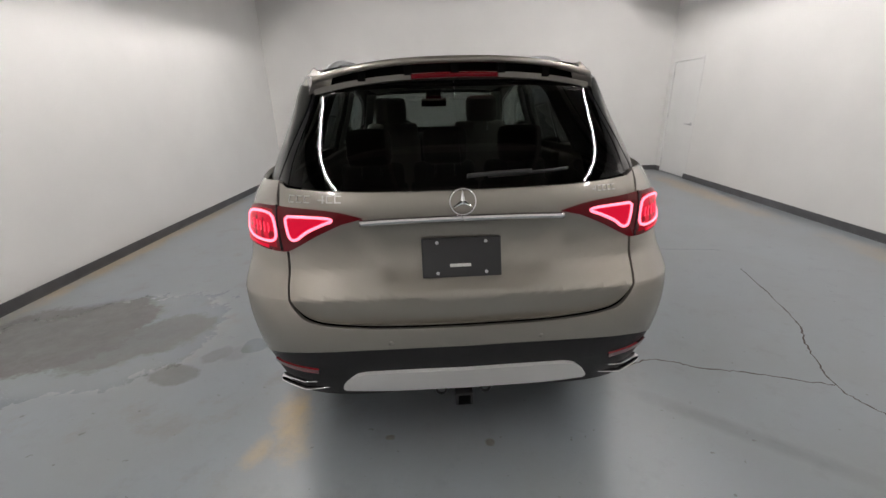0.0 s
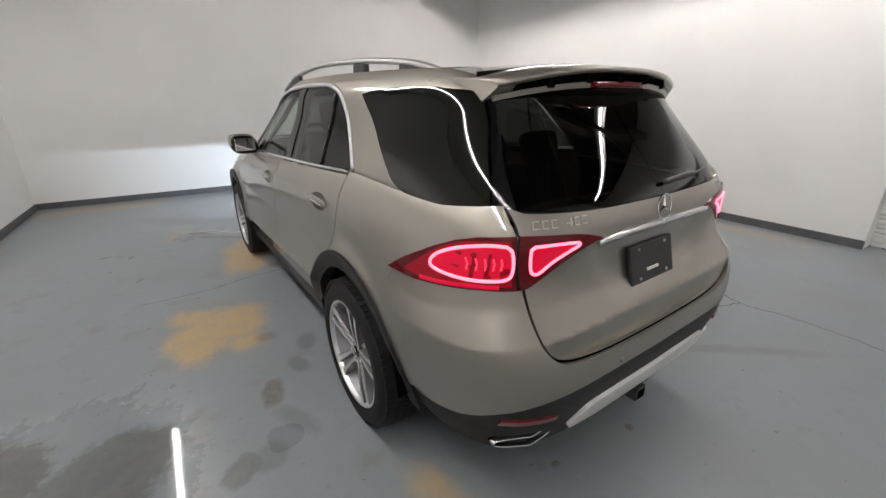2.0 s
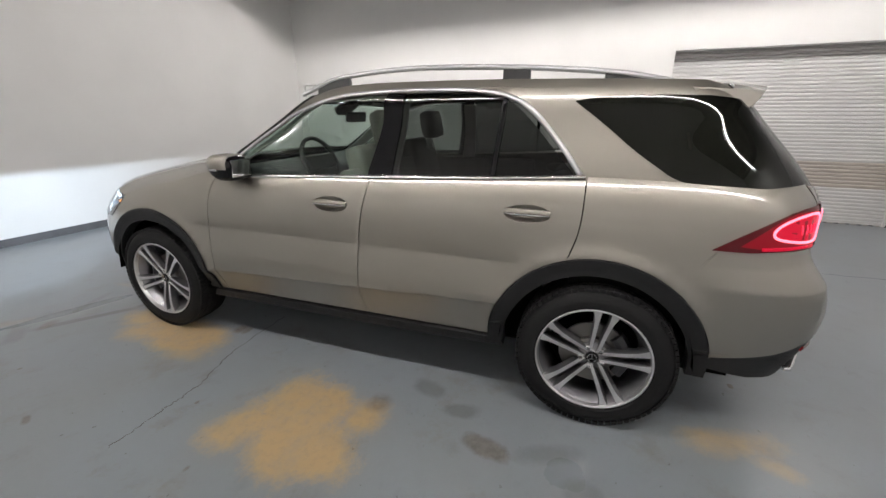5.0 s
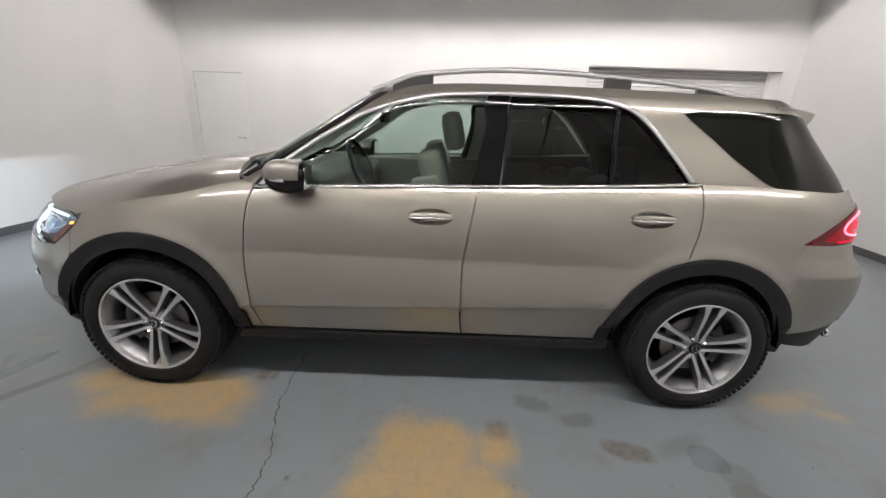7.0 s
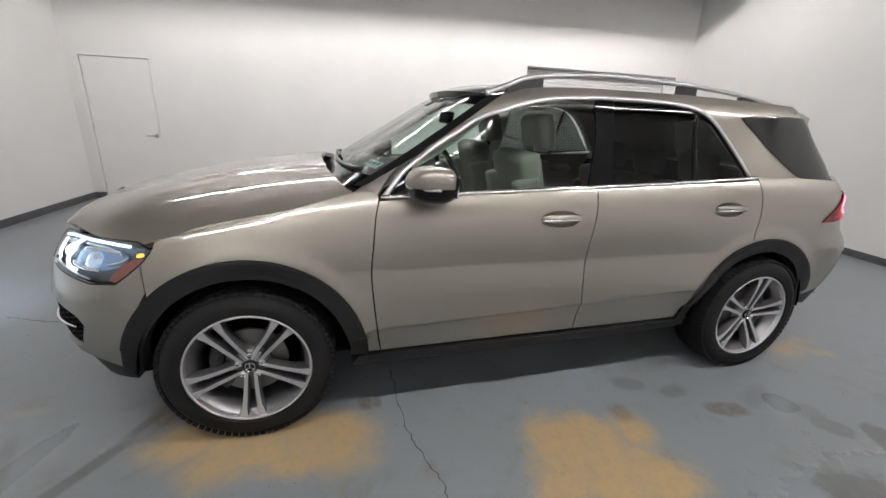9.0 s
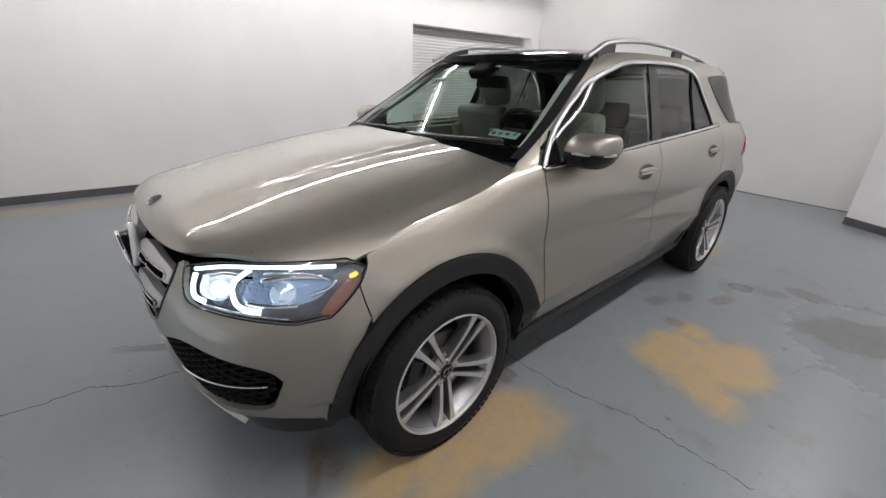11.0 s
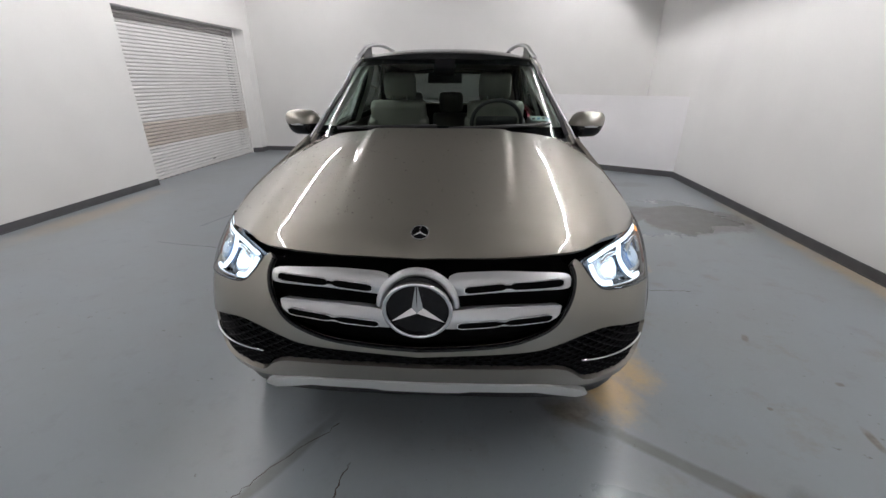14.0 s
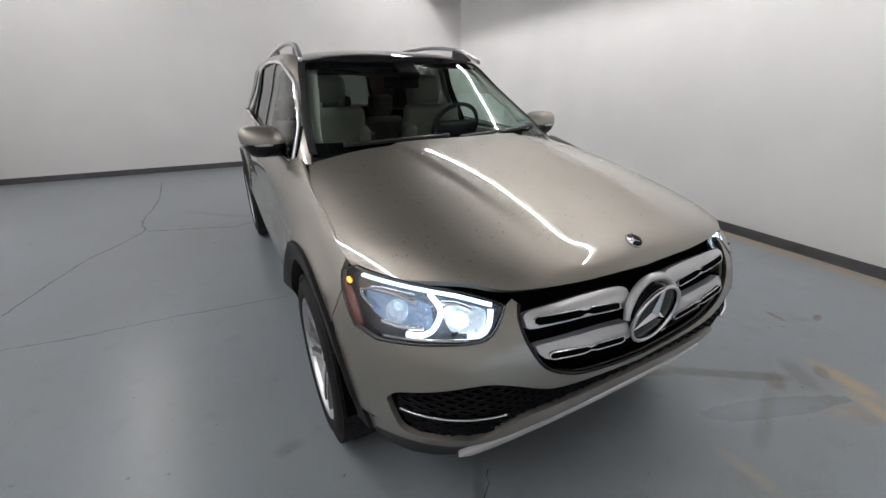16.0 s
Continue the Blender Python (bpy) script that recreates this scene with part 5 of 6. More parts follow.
    front_bead("light_strip", [(0.715, 0.972), (0.705, 0.936), (0.735, 0.890), (0.765, 0.868), (0.80, 0.860)], M_DRL, 0.017, -0.014)
    front_bead("light_strip", [(0.578, 0.945), (0.596, 0.908), (0.622, 0.884), (0.66, 0.878)], M_DRL, 0.017, -0.014)
    front_bead("reflector_rib", [(0.66, 0.868), (0.72, 0.862), (0.80, 0.848), (0.85, 0.832)], M_CHROME, 0.010, -0.014)
    front_bead("reflector_rib", [(0.86, 0.93), (0.82, 0.955), (0.75, 0.962)], M_CHROME, 0.008, -0.014)
    for x, z, r, mt in ((0.668, 0.918, 0.018, M_PROJ), (0.812, 0.908, 0.030, M_PROJ2)):
        p = BODY.at(*BODY.f(x, z))
        n = normal(BODY, *BODY.f(x, z))
        c = p - n * 0.034
        bm = bmesh.new()
        lathe(bm, [(0.0, r * 1.35), (0.012, r * 1.25), (0.012, r), (0.016, r * 0.8), (0.020, r * 0.45), (0.022, 0.0)], 28, "z")
        q = Vector((n.x * sg, n.y, n.z)).to_track_quat("Z", "Y").to_matrix().to_4x4()
        bmesh.ops.transform(bm, matrix=Matrix.Translation((c.x * sg, c.y, c.z)) @ q, verts=bm.verts)
        part("projector", bm, mt, LAMP, "lit projector lens", True)
        if mt is M_PROJ:
            ly = BODY.at(*BODY.f(0.69, 0.879)).y - 0.004
            box("beam_shield", (sg * 0.69 - 0.010, ly + 0.0026, 0.87897), (sg * 0.69 + 0.010, ly + 0.0034, 0.890), M_VOID, LAMP)
            lamp = bpy.data.lights.new("headlamp_beam", "SPOT")
            lamp.energy, lamp.spot_size, lamp.spot_blend, lamp.shadow_soft_size, lamp.color = BEAM_POWER, radians(84), 1.0, 0.00005, (0.72, 0.85, 1.0)
            lo = new("headlamp_beam", lamp)
            lo.matrix_world = look((sg * 0.69, ly, 0.879), (sg * 0.75, 5.3, 0.66))
            lo.parent = LAMP
    front_bead("reflector_rib", [(0.625, 0.945), (0.66, 0.958), (0.70, 0.956)], M_CHROME, 0.016, -0.022)
    front_bead("reflector_rib", [(0.755, 0.945), (0.80, 0.952), (0.845, 0.944)], M_CHROME, 0.018, -0.022)
    front_bead("reflector_rib", [(0.76, 0.885), (0.81, 0.872), (0.85, 0.868)], M_CHROME, 0.018, -0.024)
    front_bead("reflector_rib", [(0.855, 0.895), (0.868, 0.91), (0.866, 0.93)], M_CHROME, 0.012, -0.022)
    patch("side_indicator", bs([(1.885, 0.940), (1.865, 0.946), (1.858, 0.938), (1.872, 0.930), (1.886, 0.930)], 2), BODY, M_AMBERLIT, LAMP, sides=(sg,), off=-0.006, depth=0.006, step=0.03, label="lit amber side lamp")
    bead("lens_seal", bf(HL_LOW) + bs(HL_BACK) + bf(HL_TOP), BODY, M_GLOSSBLACK, LAMP, 0.006, 0.006, 0.0, sides=(sg,), closed=True)
    patch("side_reflector", bs([(1.965, 0.824), (1.92, 0.862), (1.868, 0.910), (1.855, 0.922), (1.90, 0.920), (1.955, 0.885), (2.0, 0.835)], 2), BODY, M_BROWNRED, LAMP, sides=(sg,), off=-0.008, depth=0.006, step=0.03, label="dull red side reflector")
    patch("lens", bf(HL_LOW) + bs(HL_BACK) + bf(HL_TOP), BODY, M_LENSGLASS, LAMP, sides=(sg,), off=0.002, depth=0.003, step=0.03, label="clear headlamp lens")

    # tail lamp light guides
    TL = next(o for o in car.children if o.name.startswith("tail_lamp") and not o.get("done"))
    TL["done"] = 1
    inner = br([(0.655, 1.142), (0.58, 1.142), (0.505, 1.138), (0.49, 1.128), (0.53, 1.112), (0.59, 1.083), (0.632, 1.052), (0.652, 1.048), (0.664, 1.062), (0.668, 1.10), (0.667, 1.132)], 4)
    bead("light_guide", inner, BODY, M_REDLIT, TL, 0.011, 0.010, 0.010, sides=(sg,), closed=True, label="lit red light guide")
    patch("lit_panel", inner, BODY, M_REDGLOW, TL, sides=(sg,), off=0.0095, depth=0.002, step=0.05)
    outer = curve([*[BODY.r(x, z) for x, z in ((0.735, 1.146), (0.78, 1.149))], *[BODY.s(y, z) for y, z in ((-2.22, 1.137), (-2.16, 1.110), (-2.135, 1.080), (-2.155, 1.056), (-2.24, 1.039))],
                   *[BODY.r(x, z) for x, z in ((0.78, 1.034), (0.74, 1.038), (0.722, 1.056), (0.718, 1.10), (0.722, 1.134))]], 4)
    patch("glow_panel", bs([(-2.02, 1.022), (-2.07, 1.062), (-2.16, 1.130), (-2.22, 1.155)], 3) + br([(0.78, 1.162), (0.722, 1.162)], 3) + br([(0.722, 1.012), (0.78, 1.014)], 3) + bs([(-2.2, 1.014), (-2.1, 1.013)], 3), BODY, M_REDDIM, TL, sides=(sg,), off=0.0088, depth=0.002, step=0.04)
    bead("light_guide", outer, BODY, M_REDLIT, TL, 0.011, 0.010, 0.010, sides=(sg,), closed=True, label="lit red light guide")
    patch("lit_panel", outer, BODY, M_REDGLOW, TL, sides=(sg,), off=0.0095, depth=0.002, step=0.05)
    for i in range(5):
        bead("light_fin", [BODY.r(0.752 + i * 0.020, 1.070), BODY.r(0.748 + i * 0.020, 1.090), BODY.r(0.750 + i * 0.020, 1.108)], BODY, M_REDFIN, TL, 0.006, 0.004, 0.0105, sides=(sg,))
    bead("light_line", bs([(-2.10, 1.014), (-2.16, 1.015), (-2.22, 1.016)], 4) + br([(0.83, 1.017), (0.76, 1.012)], 4), BODY, M_REDGLOW, TL, 0.014, 0.006, 0.009, sides=(sg,))
    bead("lamp_gap", br([(0.70, 1.18), (0.708, 1.08), (0.702, 1.0)], 6), BODY, M_GLOSSBLACK, TL, 0.012, 0.008, 0.008, sides=(sg,))

    # exhaust tip, reflectors
    bm = bmesh.new()
    pts = [Vector((sg * (0.680 + 0.118 * math.cos(a)), -2.428 + 0.55 * max(0, 0.118 * math.cos(a)), 0.418 + 0.019 * math.copysign(abs(math.sin(a)) ** 0.6, math.sin(a)))) for a in [2 * math.pi * i / 32 for i in range(32)]]
    sweep(bm, pts, [Vector((0, -1, 0.1))] * 32, 0.008, 0.03, closed=True)
    ex = part("exhaust_trim", bm, M_CHROME, car, "chrome exhaust trim", True)
    bm = bmesh.new()
    bm.faces.new([bm.verts.new(p + Vector((0, 0.02, 0))) for p in pts])
    part("pipe_mouth", bm, M_VOID, ex)
    patch("bumper_reflector", br([(0.595, 0.530), (0.70, 0.538), (0.79, 0.542)], 4) + br([(0.795, 0.522), (0.70, 0.514), (0.60, 0.508)], 4), BODY, M_REFLECT, car, sides=(sg,), off=0.004, depth=0.01, step=0.04, label="red bumper reflector")
    bm = bmesh.new()
    lathe(bm, [(-0.004, 0.010), (0.002, 0.010), (0.003, 0.0)], 14, "z")
    uv = BODY.r(0.29, 0.655)
    n = normal(BODY, *uv)
    c = BODY.at(*uv)
    bmesh.ops.transform(bm, matrix=Matrix.Translation((c.x * sg, c.y, c.z)) @ Vector((n.x * sg, n.y, n.z)).to_track_quat("Z", "Y").to_matrix().to_4x4(), verts=bm.verts)
    part("parking_sensor", bm, M_PAINT, car, smooth=True)
    # fog bar of chrome
    bead("intake_strip", bf([(0.838, 0.612), (0.76, 0.613), (0.66, 0.612), (0.565, 0.614)], 6), BODY, M_CHROME, car, 0.008, 0.014, -0.006, sides=(sg,), label="chrome strip in the lower intake")
    # grille bars
    for k, (rows, mid) in enumerate((([(0.100, 0.925), (0.12, 0.934), (0.15, 0.938), (0.275, 0.943), (0.40, 0.938), (0.47, 0.932), (0.495, 0.922), (0.497, 0.905), (0.486, 0.886), (0.40, 0.884), (0.278, 0.880), (0.16, 0.868), (0.120, 0.864), (0.103, 0.860), (0.096, 0.880), (0.095, 0.905)], ((0.15, 0.8845), (0.29, 0.8975), (0.472, 0.904))),
                                    ([(0.104, 0.814), (0.20, 0.824), (0.28, 0.829), (0.40, 0.833), (0.466, 0.833), (0.470, 0.822), (0.455, 0.797), (0.403, 0.780), (0.25, 0.763), (0.15, 0.750), (0.105, 0.745), (0.078, 0.752), (0.096, 0.78)], ((0.13, 0.766), (0.28, 0.781), (0.437, 0.799))))):
        bar = patch("grille_bar", bf(rows + rows[:1], 3), BODY, M_SILVER, car, sides=(sg,), off=-0.012, depth=0.03, step=0.03, label="silver grille bar with black slots", dome=lambda s, z, k=k: 0.012 * math.sin(math.pi * max(0, min(1, (z - (0.866 if k == 0 else 0.745)) / 0.080))))
        (xa, za), (xm, zm), (xe, ze) = mid
        line = [(xa + (xe - xa) * i / 24) for i in range(25)]
        cz = [za + (zm - za) * (x - xa) / (xm - xa) if x < xm else zm + (ze - zm) * (x - xm) / (xe - xm) for x in line]
        hh = [0.0112 * min(1.0, (0.55 + min(i, 24 - i) * 0.45)) * (1 - 0.6 * math.exp(-((x - xm) / 0.014) ** 2)) for i, x in enumerate(line)]
        slot = [BODY.f(x, z + h) for x, z, h in zip(line, cz, hh)] + [BODY.f(x, z - h) for x, z, h in zip(line[::-1], cz[::-1], hh[::-1])]
        patch("slot", slot, BODY, M_VOID, bar, sides=(sg,), off=0.005, depth=0.02, step=0.03)
        bead("slot_rim", slot, BODY, M_CHROME, bar, 0.0045, 0.006, 0.0045, sides=(sg,), closed=True)

# emblem in the grille
def emblem(name, m, r, material, back, star=True, label="bright ring emblem"):
    root = new(name)
    root.parent = car
    root.matrix_world = m
    tagged(root, label)
    bm = bmesh.new()
    pts = [Vector((r * math.cos(a), r * math.sin(a), r * 0.06)) for a in [2 * math.pi * i / 48 for i in range(48)]]
    sweep(bm, pts, [Vector((0, 0, 1))] * 48, r * 0.14, r * 0.14, closed=True)
    part("ring", bm, material, root, smooth=True)
    if back:
        bm = bmesh.new()
        lathe(bm, [(-0.03 if r > 0.08 else -0.004, r), (0.0, r), (0.003, 0.0)], 40, "z")
        part("disc", bm, back, root)
    bm = bmesh.new()
    for i in range(3):
        a = radians(90 + 120 * i)
        d, t = Vector((math.cos(a), math.sin(a), 0)), Vector((-math.sin(a), math.cos(a), 0))
        c = bm.verts.new((0, 0, r * 0.16))
        l, q = bm.verts.new(d * r * 0.10 + t * r * 0.17 * 1.0 + Vector((0, 0, r * 0.02))), bm.verts.new(d * r * 0.10 - t * r * 0.17 + Vector((0, 0, r * 0.02)))
        e = bm.verts.new(d * r * 0.96 + Vector((0, 0, r * 0.08)))
        e1, e2 = bm.verts.new(d * r * 0.95 + t * r * 0.02 + Vector((0, 0, r * 0.02))), bm.verts.new(d * r * 0.95 - t * r * 0.02 + Vector((0, 0, r * 0.02)))
        bm.faces.new((c, l, e1, e)), bm.faces.new((c, e, e2, q))
    part("spokes", bm, material, root)
    return root


emblem("grille_emblem", Matrix.Translation((0, 2.400, 0.825)) @ pose(0, 0, 0, -82, 180, 0), 0.108, M_CHROME, M_GLOSSBLACK, label="large bright ring emblem on a black disc")
bm = bmesh.new()
pts = [Vector((0.126 * math.cos(a), 2.392 - 0.022 * max(0.0, math.sin(a)), 0.824 + 0.124 * math.sin(a))) for a in [radians(4 + 172 * i / 44) for i in range(45)]]
sweep(bm, pts, [Vector((0, 1, 0.15))] * 45, 0.029, 0.030, segs=12, taper=[0.7 + 0.3 * min(1.0, min(i, 44 - i) / 8) for i in range(45)])
part("emblem_surround", bm, M_SILVER, car, "silver surround of the emblem", True)
emblem("bonnet_emblem", Matrix.Translation(HOOD.at(0, 2.275) + Vector((0, 0, 0.002))) @ pose(0, 0, 0, -32) @ pose(0, 0, 0, 0, 0, 180), 0.029, M_CHROME, M_GLOSSBLACK, label="small bright ring emblem on black")
emblem("tailgate_emblem", Matrix.Translation((0, -2.424, 1.185)) @ pose(0, 0, 0, 82, 0, 0), 0.048, M_CHROME, None, label="bright ring emblem")
bead("grille_frame", bf(GRILLE, 6), BODY, M_GLOSSBLACK, car, 0.014, 0.016, -0.004, sides=LR)
# lettering drawn as bars
def bars(name, x0, x1, z, h, gaps, label):
    root = new(name)
    root.parent = car
    tagged(root, label)
    k = len(gaps)
    w = (x1 - x0) / (k + 0.8)
    x = x0
    for g in gaps:
        p = BODY.at(*BODY.r(abs(x + w / 2), z))
        n = normal(BODY, *BODY.r(abs(x + w / 2), z))
        n.x = math.copysign(n.x, x)
        bm = bmesh.new()
        for a, b, c, d in ((-0.38, 0.38, 0.36, 0.5), (-0.38, -0.5, 0.36, -0.38), (-0.38, -0.38, -0.28, 0.38)) if g != 2 else ((0.1, -0.5, 0.26, 0.5), (-0.42, -0.18, 0.4, -0.04)):
            add_box(bm, (a * w, -0.003, b * h), (c * w, 0.003, d * h))
        q = (-n).to_track_quat("Y", "Z").to_matrix().to_4x4()
        bmesh.ops.transform(bm, matrix=Matrix.Translation((x + w / 2, p.y, z)) @ q, verts=bm.verts)
        part("bar", bm, M_BADGE, root)
        x += w * (1.8 if g == 1 else 1.0)
    return root


bars("badge_bars", -0.655, -0.445, 1.205, 0.028, (0, 0, 1, 2, 0, 0), "row of small chrome bars on the tailgate")
bars("badge_bars", 0.495, 0.61, 1.208, 0.022, (2, 0, 0, 0, 0), "row of small chrome bars on the tailgate")
bead("tailgate_bar", br([(0.0, 1.122), (0.1, 1.122), (0.2, 1.121), (0.3, 1.119), (0.385, 1.115)], 5), BODY, M_POLISH, car, 0.030, 0.022, 0.004, sides=LR, label="chrome bar across the tailgate")
# plate holder
bm = bmesh.new()
add_box(bm, (-0.155, -0.008, -0.078), (0.155, 0.008, 0.078), 0.006)
bmesh.ops.transform(bm, matrix=pose(-0.006, -2.414, 0.962, -14, 0, 0), verts=bm.verts)
plate = part("plate_frame", bm, M_PLATE, car, "black empty number plate frame")
bm = bmesh.new()
add_box(bm, (-0.047, -0.011, -0.036), (0.035, -0.008, -0.024))
bmesh.ops.transform(bm, matrix=pose(-0.006, -2.414, 0.962, -14, 0, 0), verts=bm.verts)
part("label_bar", bm, M_WHITEBAR, plate)
for x, z in ((-0.095, 0.06), (0.095, 0.06), (-0.095, -0.06), (0.095, -0.06)):
    bm = bmesh.new()
    lathe(bm, [(-0.012, 0.0), (-0.012, 0.006), (-0.008, 0.007)], 10, "y", (x, 0, z))
    bmesh.ops.transform(bm, matrix=pose(-0.006, -2.414, 0.962, -14, 0, 0), verts=bm.verts)
    part("bolt", bm, M_SATIN, plate)
# hitch
bm = bmesh.new()
add_box(bm, (-0.115, -2.43, 0.352), (0.10, -2.38, 0.392), 0.012)
add_box(bm, (-0.045, -2.48, 0.300), (0.03, -2.38, 0.362), 0.008)
for k in (-1, 1):
    sweep(bm, [Vector((-0.0075 + k * 0.095 + 0.020 * math.cos(a), -2.445, 0.362 + 0.020 * math.sin(a))) for a in [2 * math.pi * i / 16 for i in range(16)]], [Vector((0, 1, 0))] * 16, 0.012, 0.012, closed=True, segs=6)
h = part("tow_hitch", bm, M_BLACK, car, "black tow hitch receiver")
box("socket", (-0.033, -2.483, 0.309), (0.018, -2.47, 0.353), M_VOID, h)
# rear wiper
bead("rear_wiper", cr([(0.02, 1.262), (0.12, 1.268), (0.26, 1.272)], 6), CAB, M_BLACK, car, 0.018, 0.016, 0.022, label="black rear wiper arm")
bead("rear_wiper_blade", cr([(0.10, 1.262), (0.25, 1.268), (0.40, 1.278)], 6), CAB, M_BLACK, car, 0.010, 0.02, 0.014)
# cowl, front wipers
box("cowl_tray", (-0.74, 0.90, 1.10), (0.74, 1.30, 1.135), M_MESH, car, 0.01, "black plastic tray under the wipers")
patch("cowl", cf([(0.0, 1.13), (0.4, 1.13), (0.80, 1.12)]) + cf([(0.775, 1.215), (0.4, 1.23), (0.0, 1.23)]), CAB, M_MESH, car, sides=LR, off=-0.012, depth=0.02)
bead("front_wiper", cf([(0.62, 1.235), (0.3, 1.245), (0.02, 1.25)], 6), CAB, M_BLACK, car, 0.022, 0.018, 0.010, sides=(1,), label="black front wiper")
bead("front_wiper", cf([(0.05, 1.238), (0.35, 1.25), (0.66, 1.262)], 6), CAB, M_BLACK, car, 0.022, 0.018, 0.010, sides=(-1,), label="black front wiper")
# windscreen black band and sticker
patch("windscreen_foot", cf([(0.0, 1.205), (0.4, 1.205), (0.77, 1.195)]) + cf([(0.755, 1.252), (0.4, 1.262), (0.0, 1.264)]), CAB, M_GLOSSBLACK, car, sides=LR, off=-0.009, depth=0.002, label="black lower windscreen band")
patch("windscreen_band", cf([(0.0, 1.625), (0.4, 1.62), (0.648, 1.605)]) + cf([(0.635, 1.655), (0.5, 1.668), (0.0, 1.675)]), CAB, M_GLOSSBLACK, car, sides=LR, off=-0.009, depth=0.002)
for sg in LR:
    patch("pillar_lining", cs([(-0.98, 1.645), (-1.12, 1.57), (-1.27, 1.42), (-1.40, 1.24)]) + cs([(-1.76, 1.24), (-1.66, 1.335), (-1.46, 1.488), (-1.29, 1.62)]), CAB, M_DASH, car, sides=(sg,), off=-0.03, depth=0.02, label="dark grey rear pillar lining")
    patch("pillar_lining", cs([(-0.33, 1.64), (-0.315, 1.40), (-0.26, 1.15)]) + cs([(-0.38, 1.15), (-0.41, 1.40), (-0.43, 1.64)]), CAB, M_LINER, car, sides=(sg,), off=-0.03, depth=0.02, label="pale grey door pillar lining")
    patch("windscreen_edge", cf([(0.780, 1.20), (0.748, 1.34), (0.698, 1.48), (0.638, 1.65)]) + cf([(0.605, 1.65), (0.664, 1.48), (0.715, 1.34), (0.748, 1.20)]), CAB, M_MESH, car, sides=(sg,), off=0.007, depth=0.006, step=0.03, label="black windscreen edge")
    patch("pillar_lining", cf([(0.80, 1.17), (0.765, 1.34), (0.715, 1.48), (0.65, 1.65)]) + cf([(0.56, 1.65), (0.63, 1.48), (0.69, 1.34), (0.73, 1.17)]), CAB, M_LINER, car, sides=(sg,), off=-0.045, depth=0.01, step=0.06, label="pale grey windscreen pillar lining")
st = patch("windscreen_sticker", cf([(0.55, 1.292), (0.62, 1.288), (0.69, 1.282)], 2) + cf([(0.685, 1.308), (0.62, 1.314), (0.55, 1.318)], 2), CAB, M_STICKER, car, sides=(-1,), off=-0.009, depth=0.001, label="pale inspection stickers")
for i in range(4):
    patch("sticker_bar", cf([(0.56 + i * 0.033, 1.297), (0.578 + i * 0.033, 1.296)], 1) + cf([(0.578 + i * 0.033, 1.306), (0.56 + i * 0.033, 1.307)], 1), CAB, M_BLUE if i % 2 else M_PLATE, st, sides=(-1,), off=-0.0075, depth=0.001)

# rain on the bonnet
def rain_film():
    random.seed(11)
    spots = []
    while len(spots) < 620:
        x, y = random.uniform(-0.80, 0.80), random.uniform(1.08, 2.22)
        if abs(x) > 0.82 - 0.35 * max(0.0, y - 1.85) or random.random() > 0.25 + 0.75 * (x > 0.25) or random.random() > 1.25 - 0.5 * (y - 1.08):
            continue
        spots.append((x, y, random.choice((0.0016, 0.002, 0.0022, 0.003, 0.0042))))
    verts, faces = [], []
    for x, y, r in spots:
        c = HOOD.at(x, y)
        k = len(verts)
        for rr, h in ((1.0, 0.0), (0.8, 0.35), (0.35, 0.6)):
            for j in range(8):
                a = 2 * math.pi * j / 8
                px, py = x + r * rr * math.cos(a), y + r * rr * 1.15 * math.sin(a)
                verts.append((px, py, HOOD.at(px, py).z + r * h * 0.8 + 0.0002))
        for q in (0, 8):
            for j in range(8):
                faces.append((k + q + j, k + q + (j + 1) % 8, k + q + 8 + (j + 1) % 8, k + q + 8 + j))
        faces.append(tuple(range(k + 16, k + 24)))
    me = bpy.data.meshes.new("rain_film")
    me.from_pydata(verts, [], faces)
    return link("rain_film", me, M_WATER, car, "small clear raindrops", True)


rain_film()["kind"] = "stuff"

# ---- car inside ----
def pad(name, size, m, material, parent, squash=0.35, label=""):
    bm = bmesh.new()
    add_box(bm, [-a / 2 for a in size], [a / 2 for a in size], min(size) * squash)
    bmesh.ops.transform(bm, matrix=m, verts=bm.verts)
    return part(name, bm, material, parent, label, True)


def seat(x, y, w=0.44, top=1.42, cover=None):
    cover = cover or M_SEAT
    root = new("seat")
    root.parent = car
    tagged(root, "beige leather seat with headrest")
    pad("cushion", (w + 0.06, 0.52, 0.16), pose(x, y + 0.35, 0.72, 6), cover, root)
    pad("backrest", (w, 0.14, 0.68), pose(x, y + 0.06, top - 0.42, -14), cover, root)
    for k in (-1, 1):
        pad("bolster", (0.08, 0.16, 0.48), pose(x + k * (w / 2 - 0.02), y + 0.10, top - 0.46, -14), cover, root)
        pad("headrest_post", (0.012, 0.012, 0.12), pose(x + k * 0.06, y + 0.03, top - 0.11, -14), M_CHROME, root)
    pad("headrest", (0.27, 0.12, 0.22), pose(x, y, top + 0.02, -12), cover, root, 0.45)


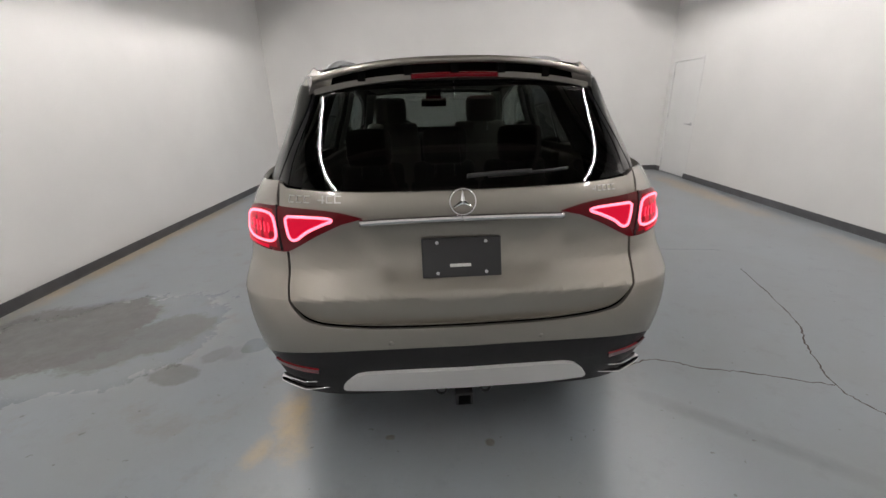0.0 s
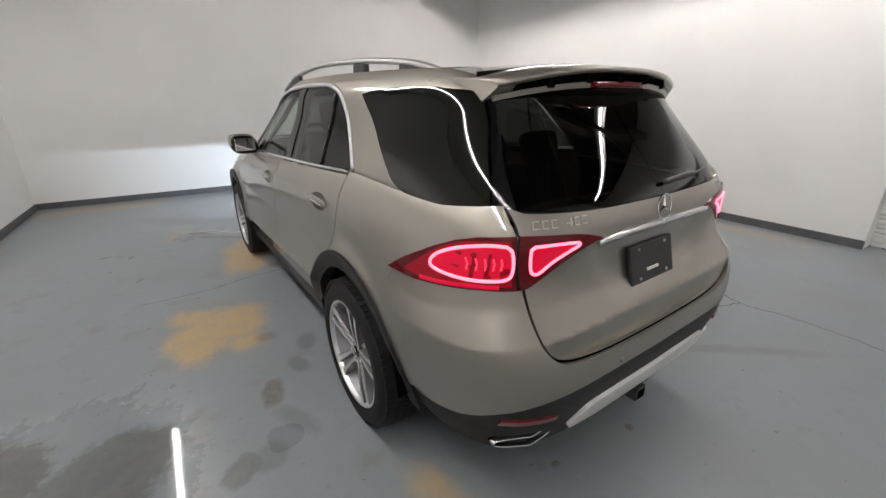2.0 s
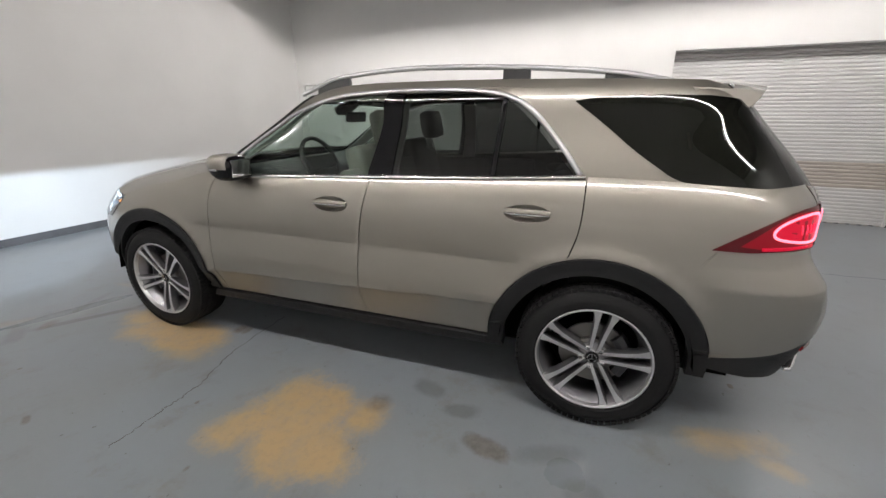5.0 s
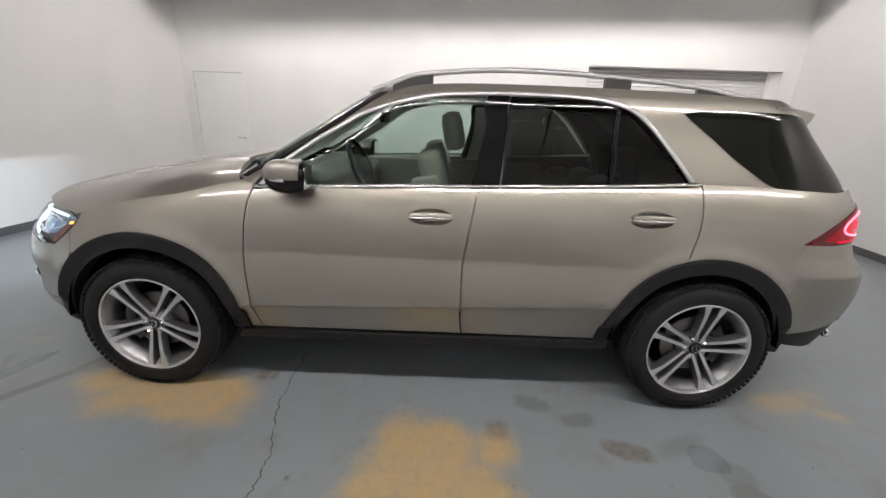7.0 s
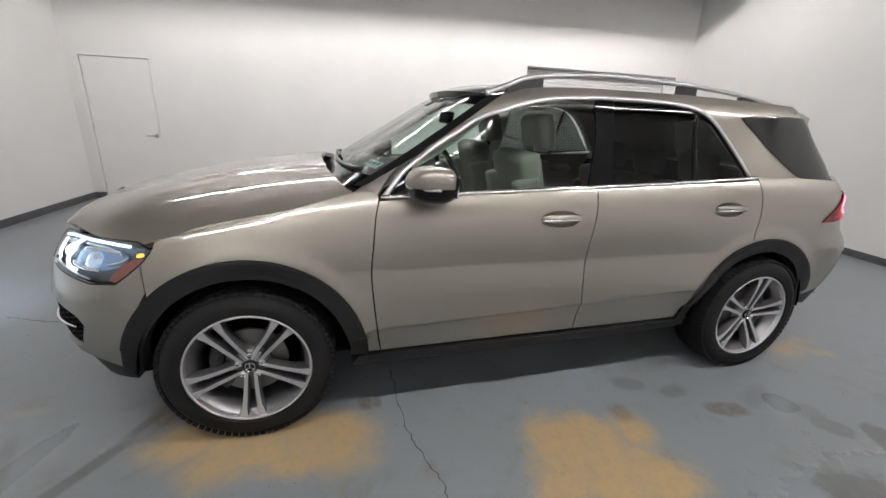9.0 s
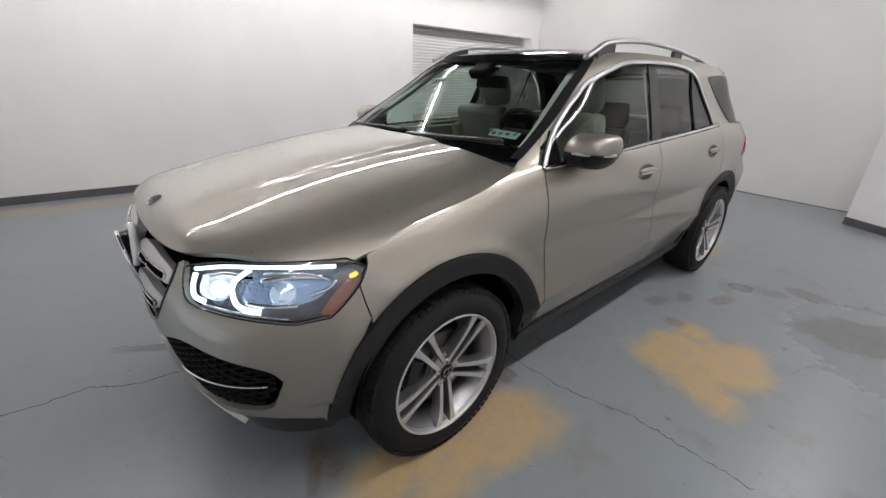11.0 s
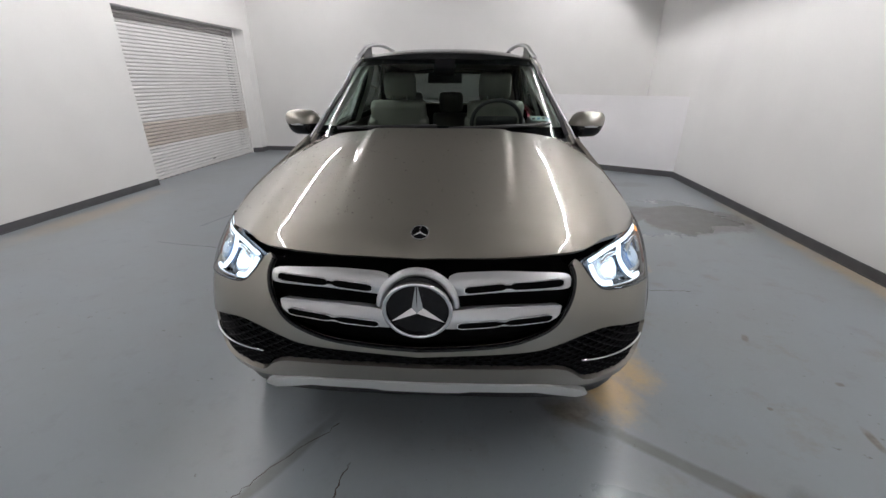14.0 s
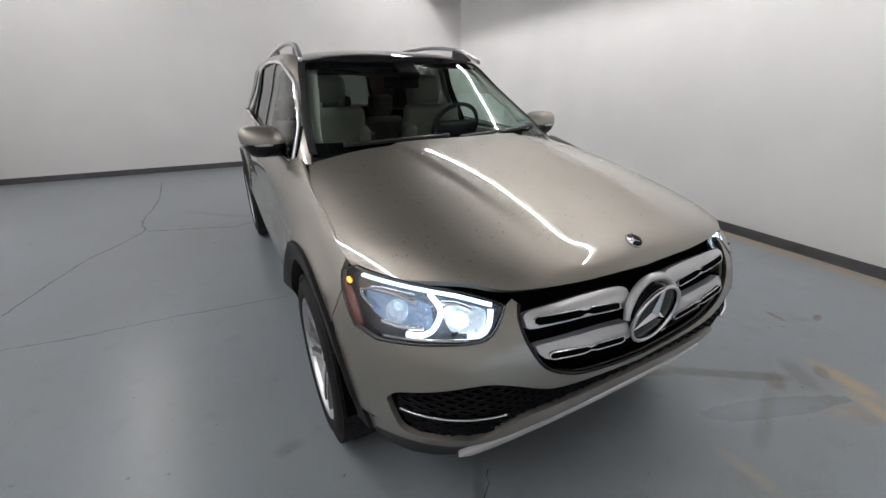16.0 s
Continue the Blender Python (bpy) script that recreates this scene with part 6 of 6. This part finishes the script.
for x in (-0.40, 0.40):
    seat(x, -0.13, 0.46, 1.445)
# rear row: the gloom behind the tinted glass is painted into the covers
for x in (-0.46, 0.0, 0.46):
    seat(x, -1.35, 0.40, 1.26, M_SEAT_SHADED)
pad("dashboard", (1.5, 0.45, 0.30), pose(0, 0.72, 1.05, 8), M_DASH, car, 0.3, "dark dashboard")
box("door_card", (-0.86, -0.93, 0.5), (-0.80, 0.85, 1.17), M_SEAT, car, 0.02)
box("door_card", (0.80, -0.93, 0.5), (0.86, 0.85, 1.17), M_SEAT, car, 0.02)
box("boot_floor", (-0.72, -2.3, 0.62), (0.72, -1.3, 0.92), M_DASH, car, 0.03)
pad("rear_view_mirror", (0.25, 0.035, 0.075), pose(0, 0.34, 1.525, 10), M_MESH, car, 0.4, "dark rear view mirror")
pad("sensor_box", (0.15, 0.14, 0.06), pose(0, 0.42, 1.595, -32), M_MESH, car, 0.3)
patch("headliner", curve([(0.0, 0.30), (0.55, 0.22)]) + curve([(0.60, -0.4), (0.58, -1.5), (0.5, -1.95)]) + [Vector((0.0, -2.0))], ROOF, M_LINER, car, sides=LR, off=-0.05, depth=0.01, step=0.2)
sw = new("steering_wheel")
sw.parent = car
tagged(sw, "dark steering wheel")
bm = bmesh.new()
pts = [Vector((0.18 * math.cos(a), 0.18 * math.sin(a), 0)) for a in [2 * math.pi * i / 32 for i in range(32)]]
sweep(bm, pts, [Vector((0, 0, 1))] * 32, 0.03, 0.03, closed=True)
bmesh.ops.transform(bm, matrix=pose(-0.38, 0.42, 1.22, 65), verts=bm.verts)
part("rim", bm, M_DASH, sw, smooth=True)
pad("hub", (0.30, 0.10, 0.05), pose(-0.38, 0.43, 1.22, 65), M_DASH, sw)
for o in car.children:
    if o.get("done"):
        del o["done"]

# ---- cracks in the floor ----
def crack(rows, w=0.006, seed=1):
    random.seed(seed)
    bm = bmesh.new()
    pts = curve([(x, y, 0.0012) for x, y in rows], 14)
    prev = None
    for i, p in enumerate(pts):
        t = (pts[min(i + 1, len(pts) - 1)] - pts[max(i - 1, 0)]).normalized()
        s = Vector((-t.y, t.x, 0))
        c = p + s * random.uniform(-0.009, 0.009)
        h = w * random.uniform(0.35, 1.0)
        pair = (bm.verts.new(c + s * h), bm.verts.new(c - s * h))
        if prev:
            bm.faces.new((prev[0], prev[1], pair[1], pair[0]))
        prev = pair
    tagged(part("crack", bm, M_CRACK, floor), "dark crack in the floor paint")


crack([(2.76, -0.59), (2.48, -1.45), (2.26, -1.8), (2.08, -2.17), (2.12, -2.4), (2.12, -2.75), (2.05, -3.6), (2.1, -4.7)], seed=2)
crack([(2.08, -2.17), (1.73, -2.03), (1.46, -1.95), (1.24, -1.85), (1.0, -1.9)], seed=3)
crack([(0.93, 0.11), (1.36, 0.06), (1.78, 0.02), (2.28, 0.0), (2.9, -0.1)], 0.004, 4)
crack([(-0.55, 0.79), (-1.08, 0.77), (-1.41, 0.68), (-1.65, 0.67), (-1.94, 0.67)], 0.0035, 5)
crack([(0.32, 2.32), (0.367, 2.56), (0.467, 2.72), (0.471, 3.0), (0.62, 3.4)], 0.0045, 7)
crack([(0.42, 2.1), (0.676, 2.391), (0.799, 2.6)], 0.003, 8)
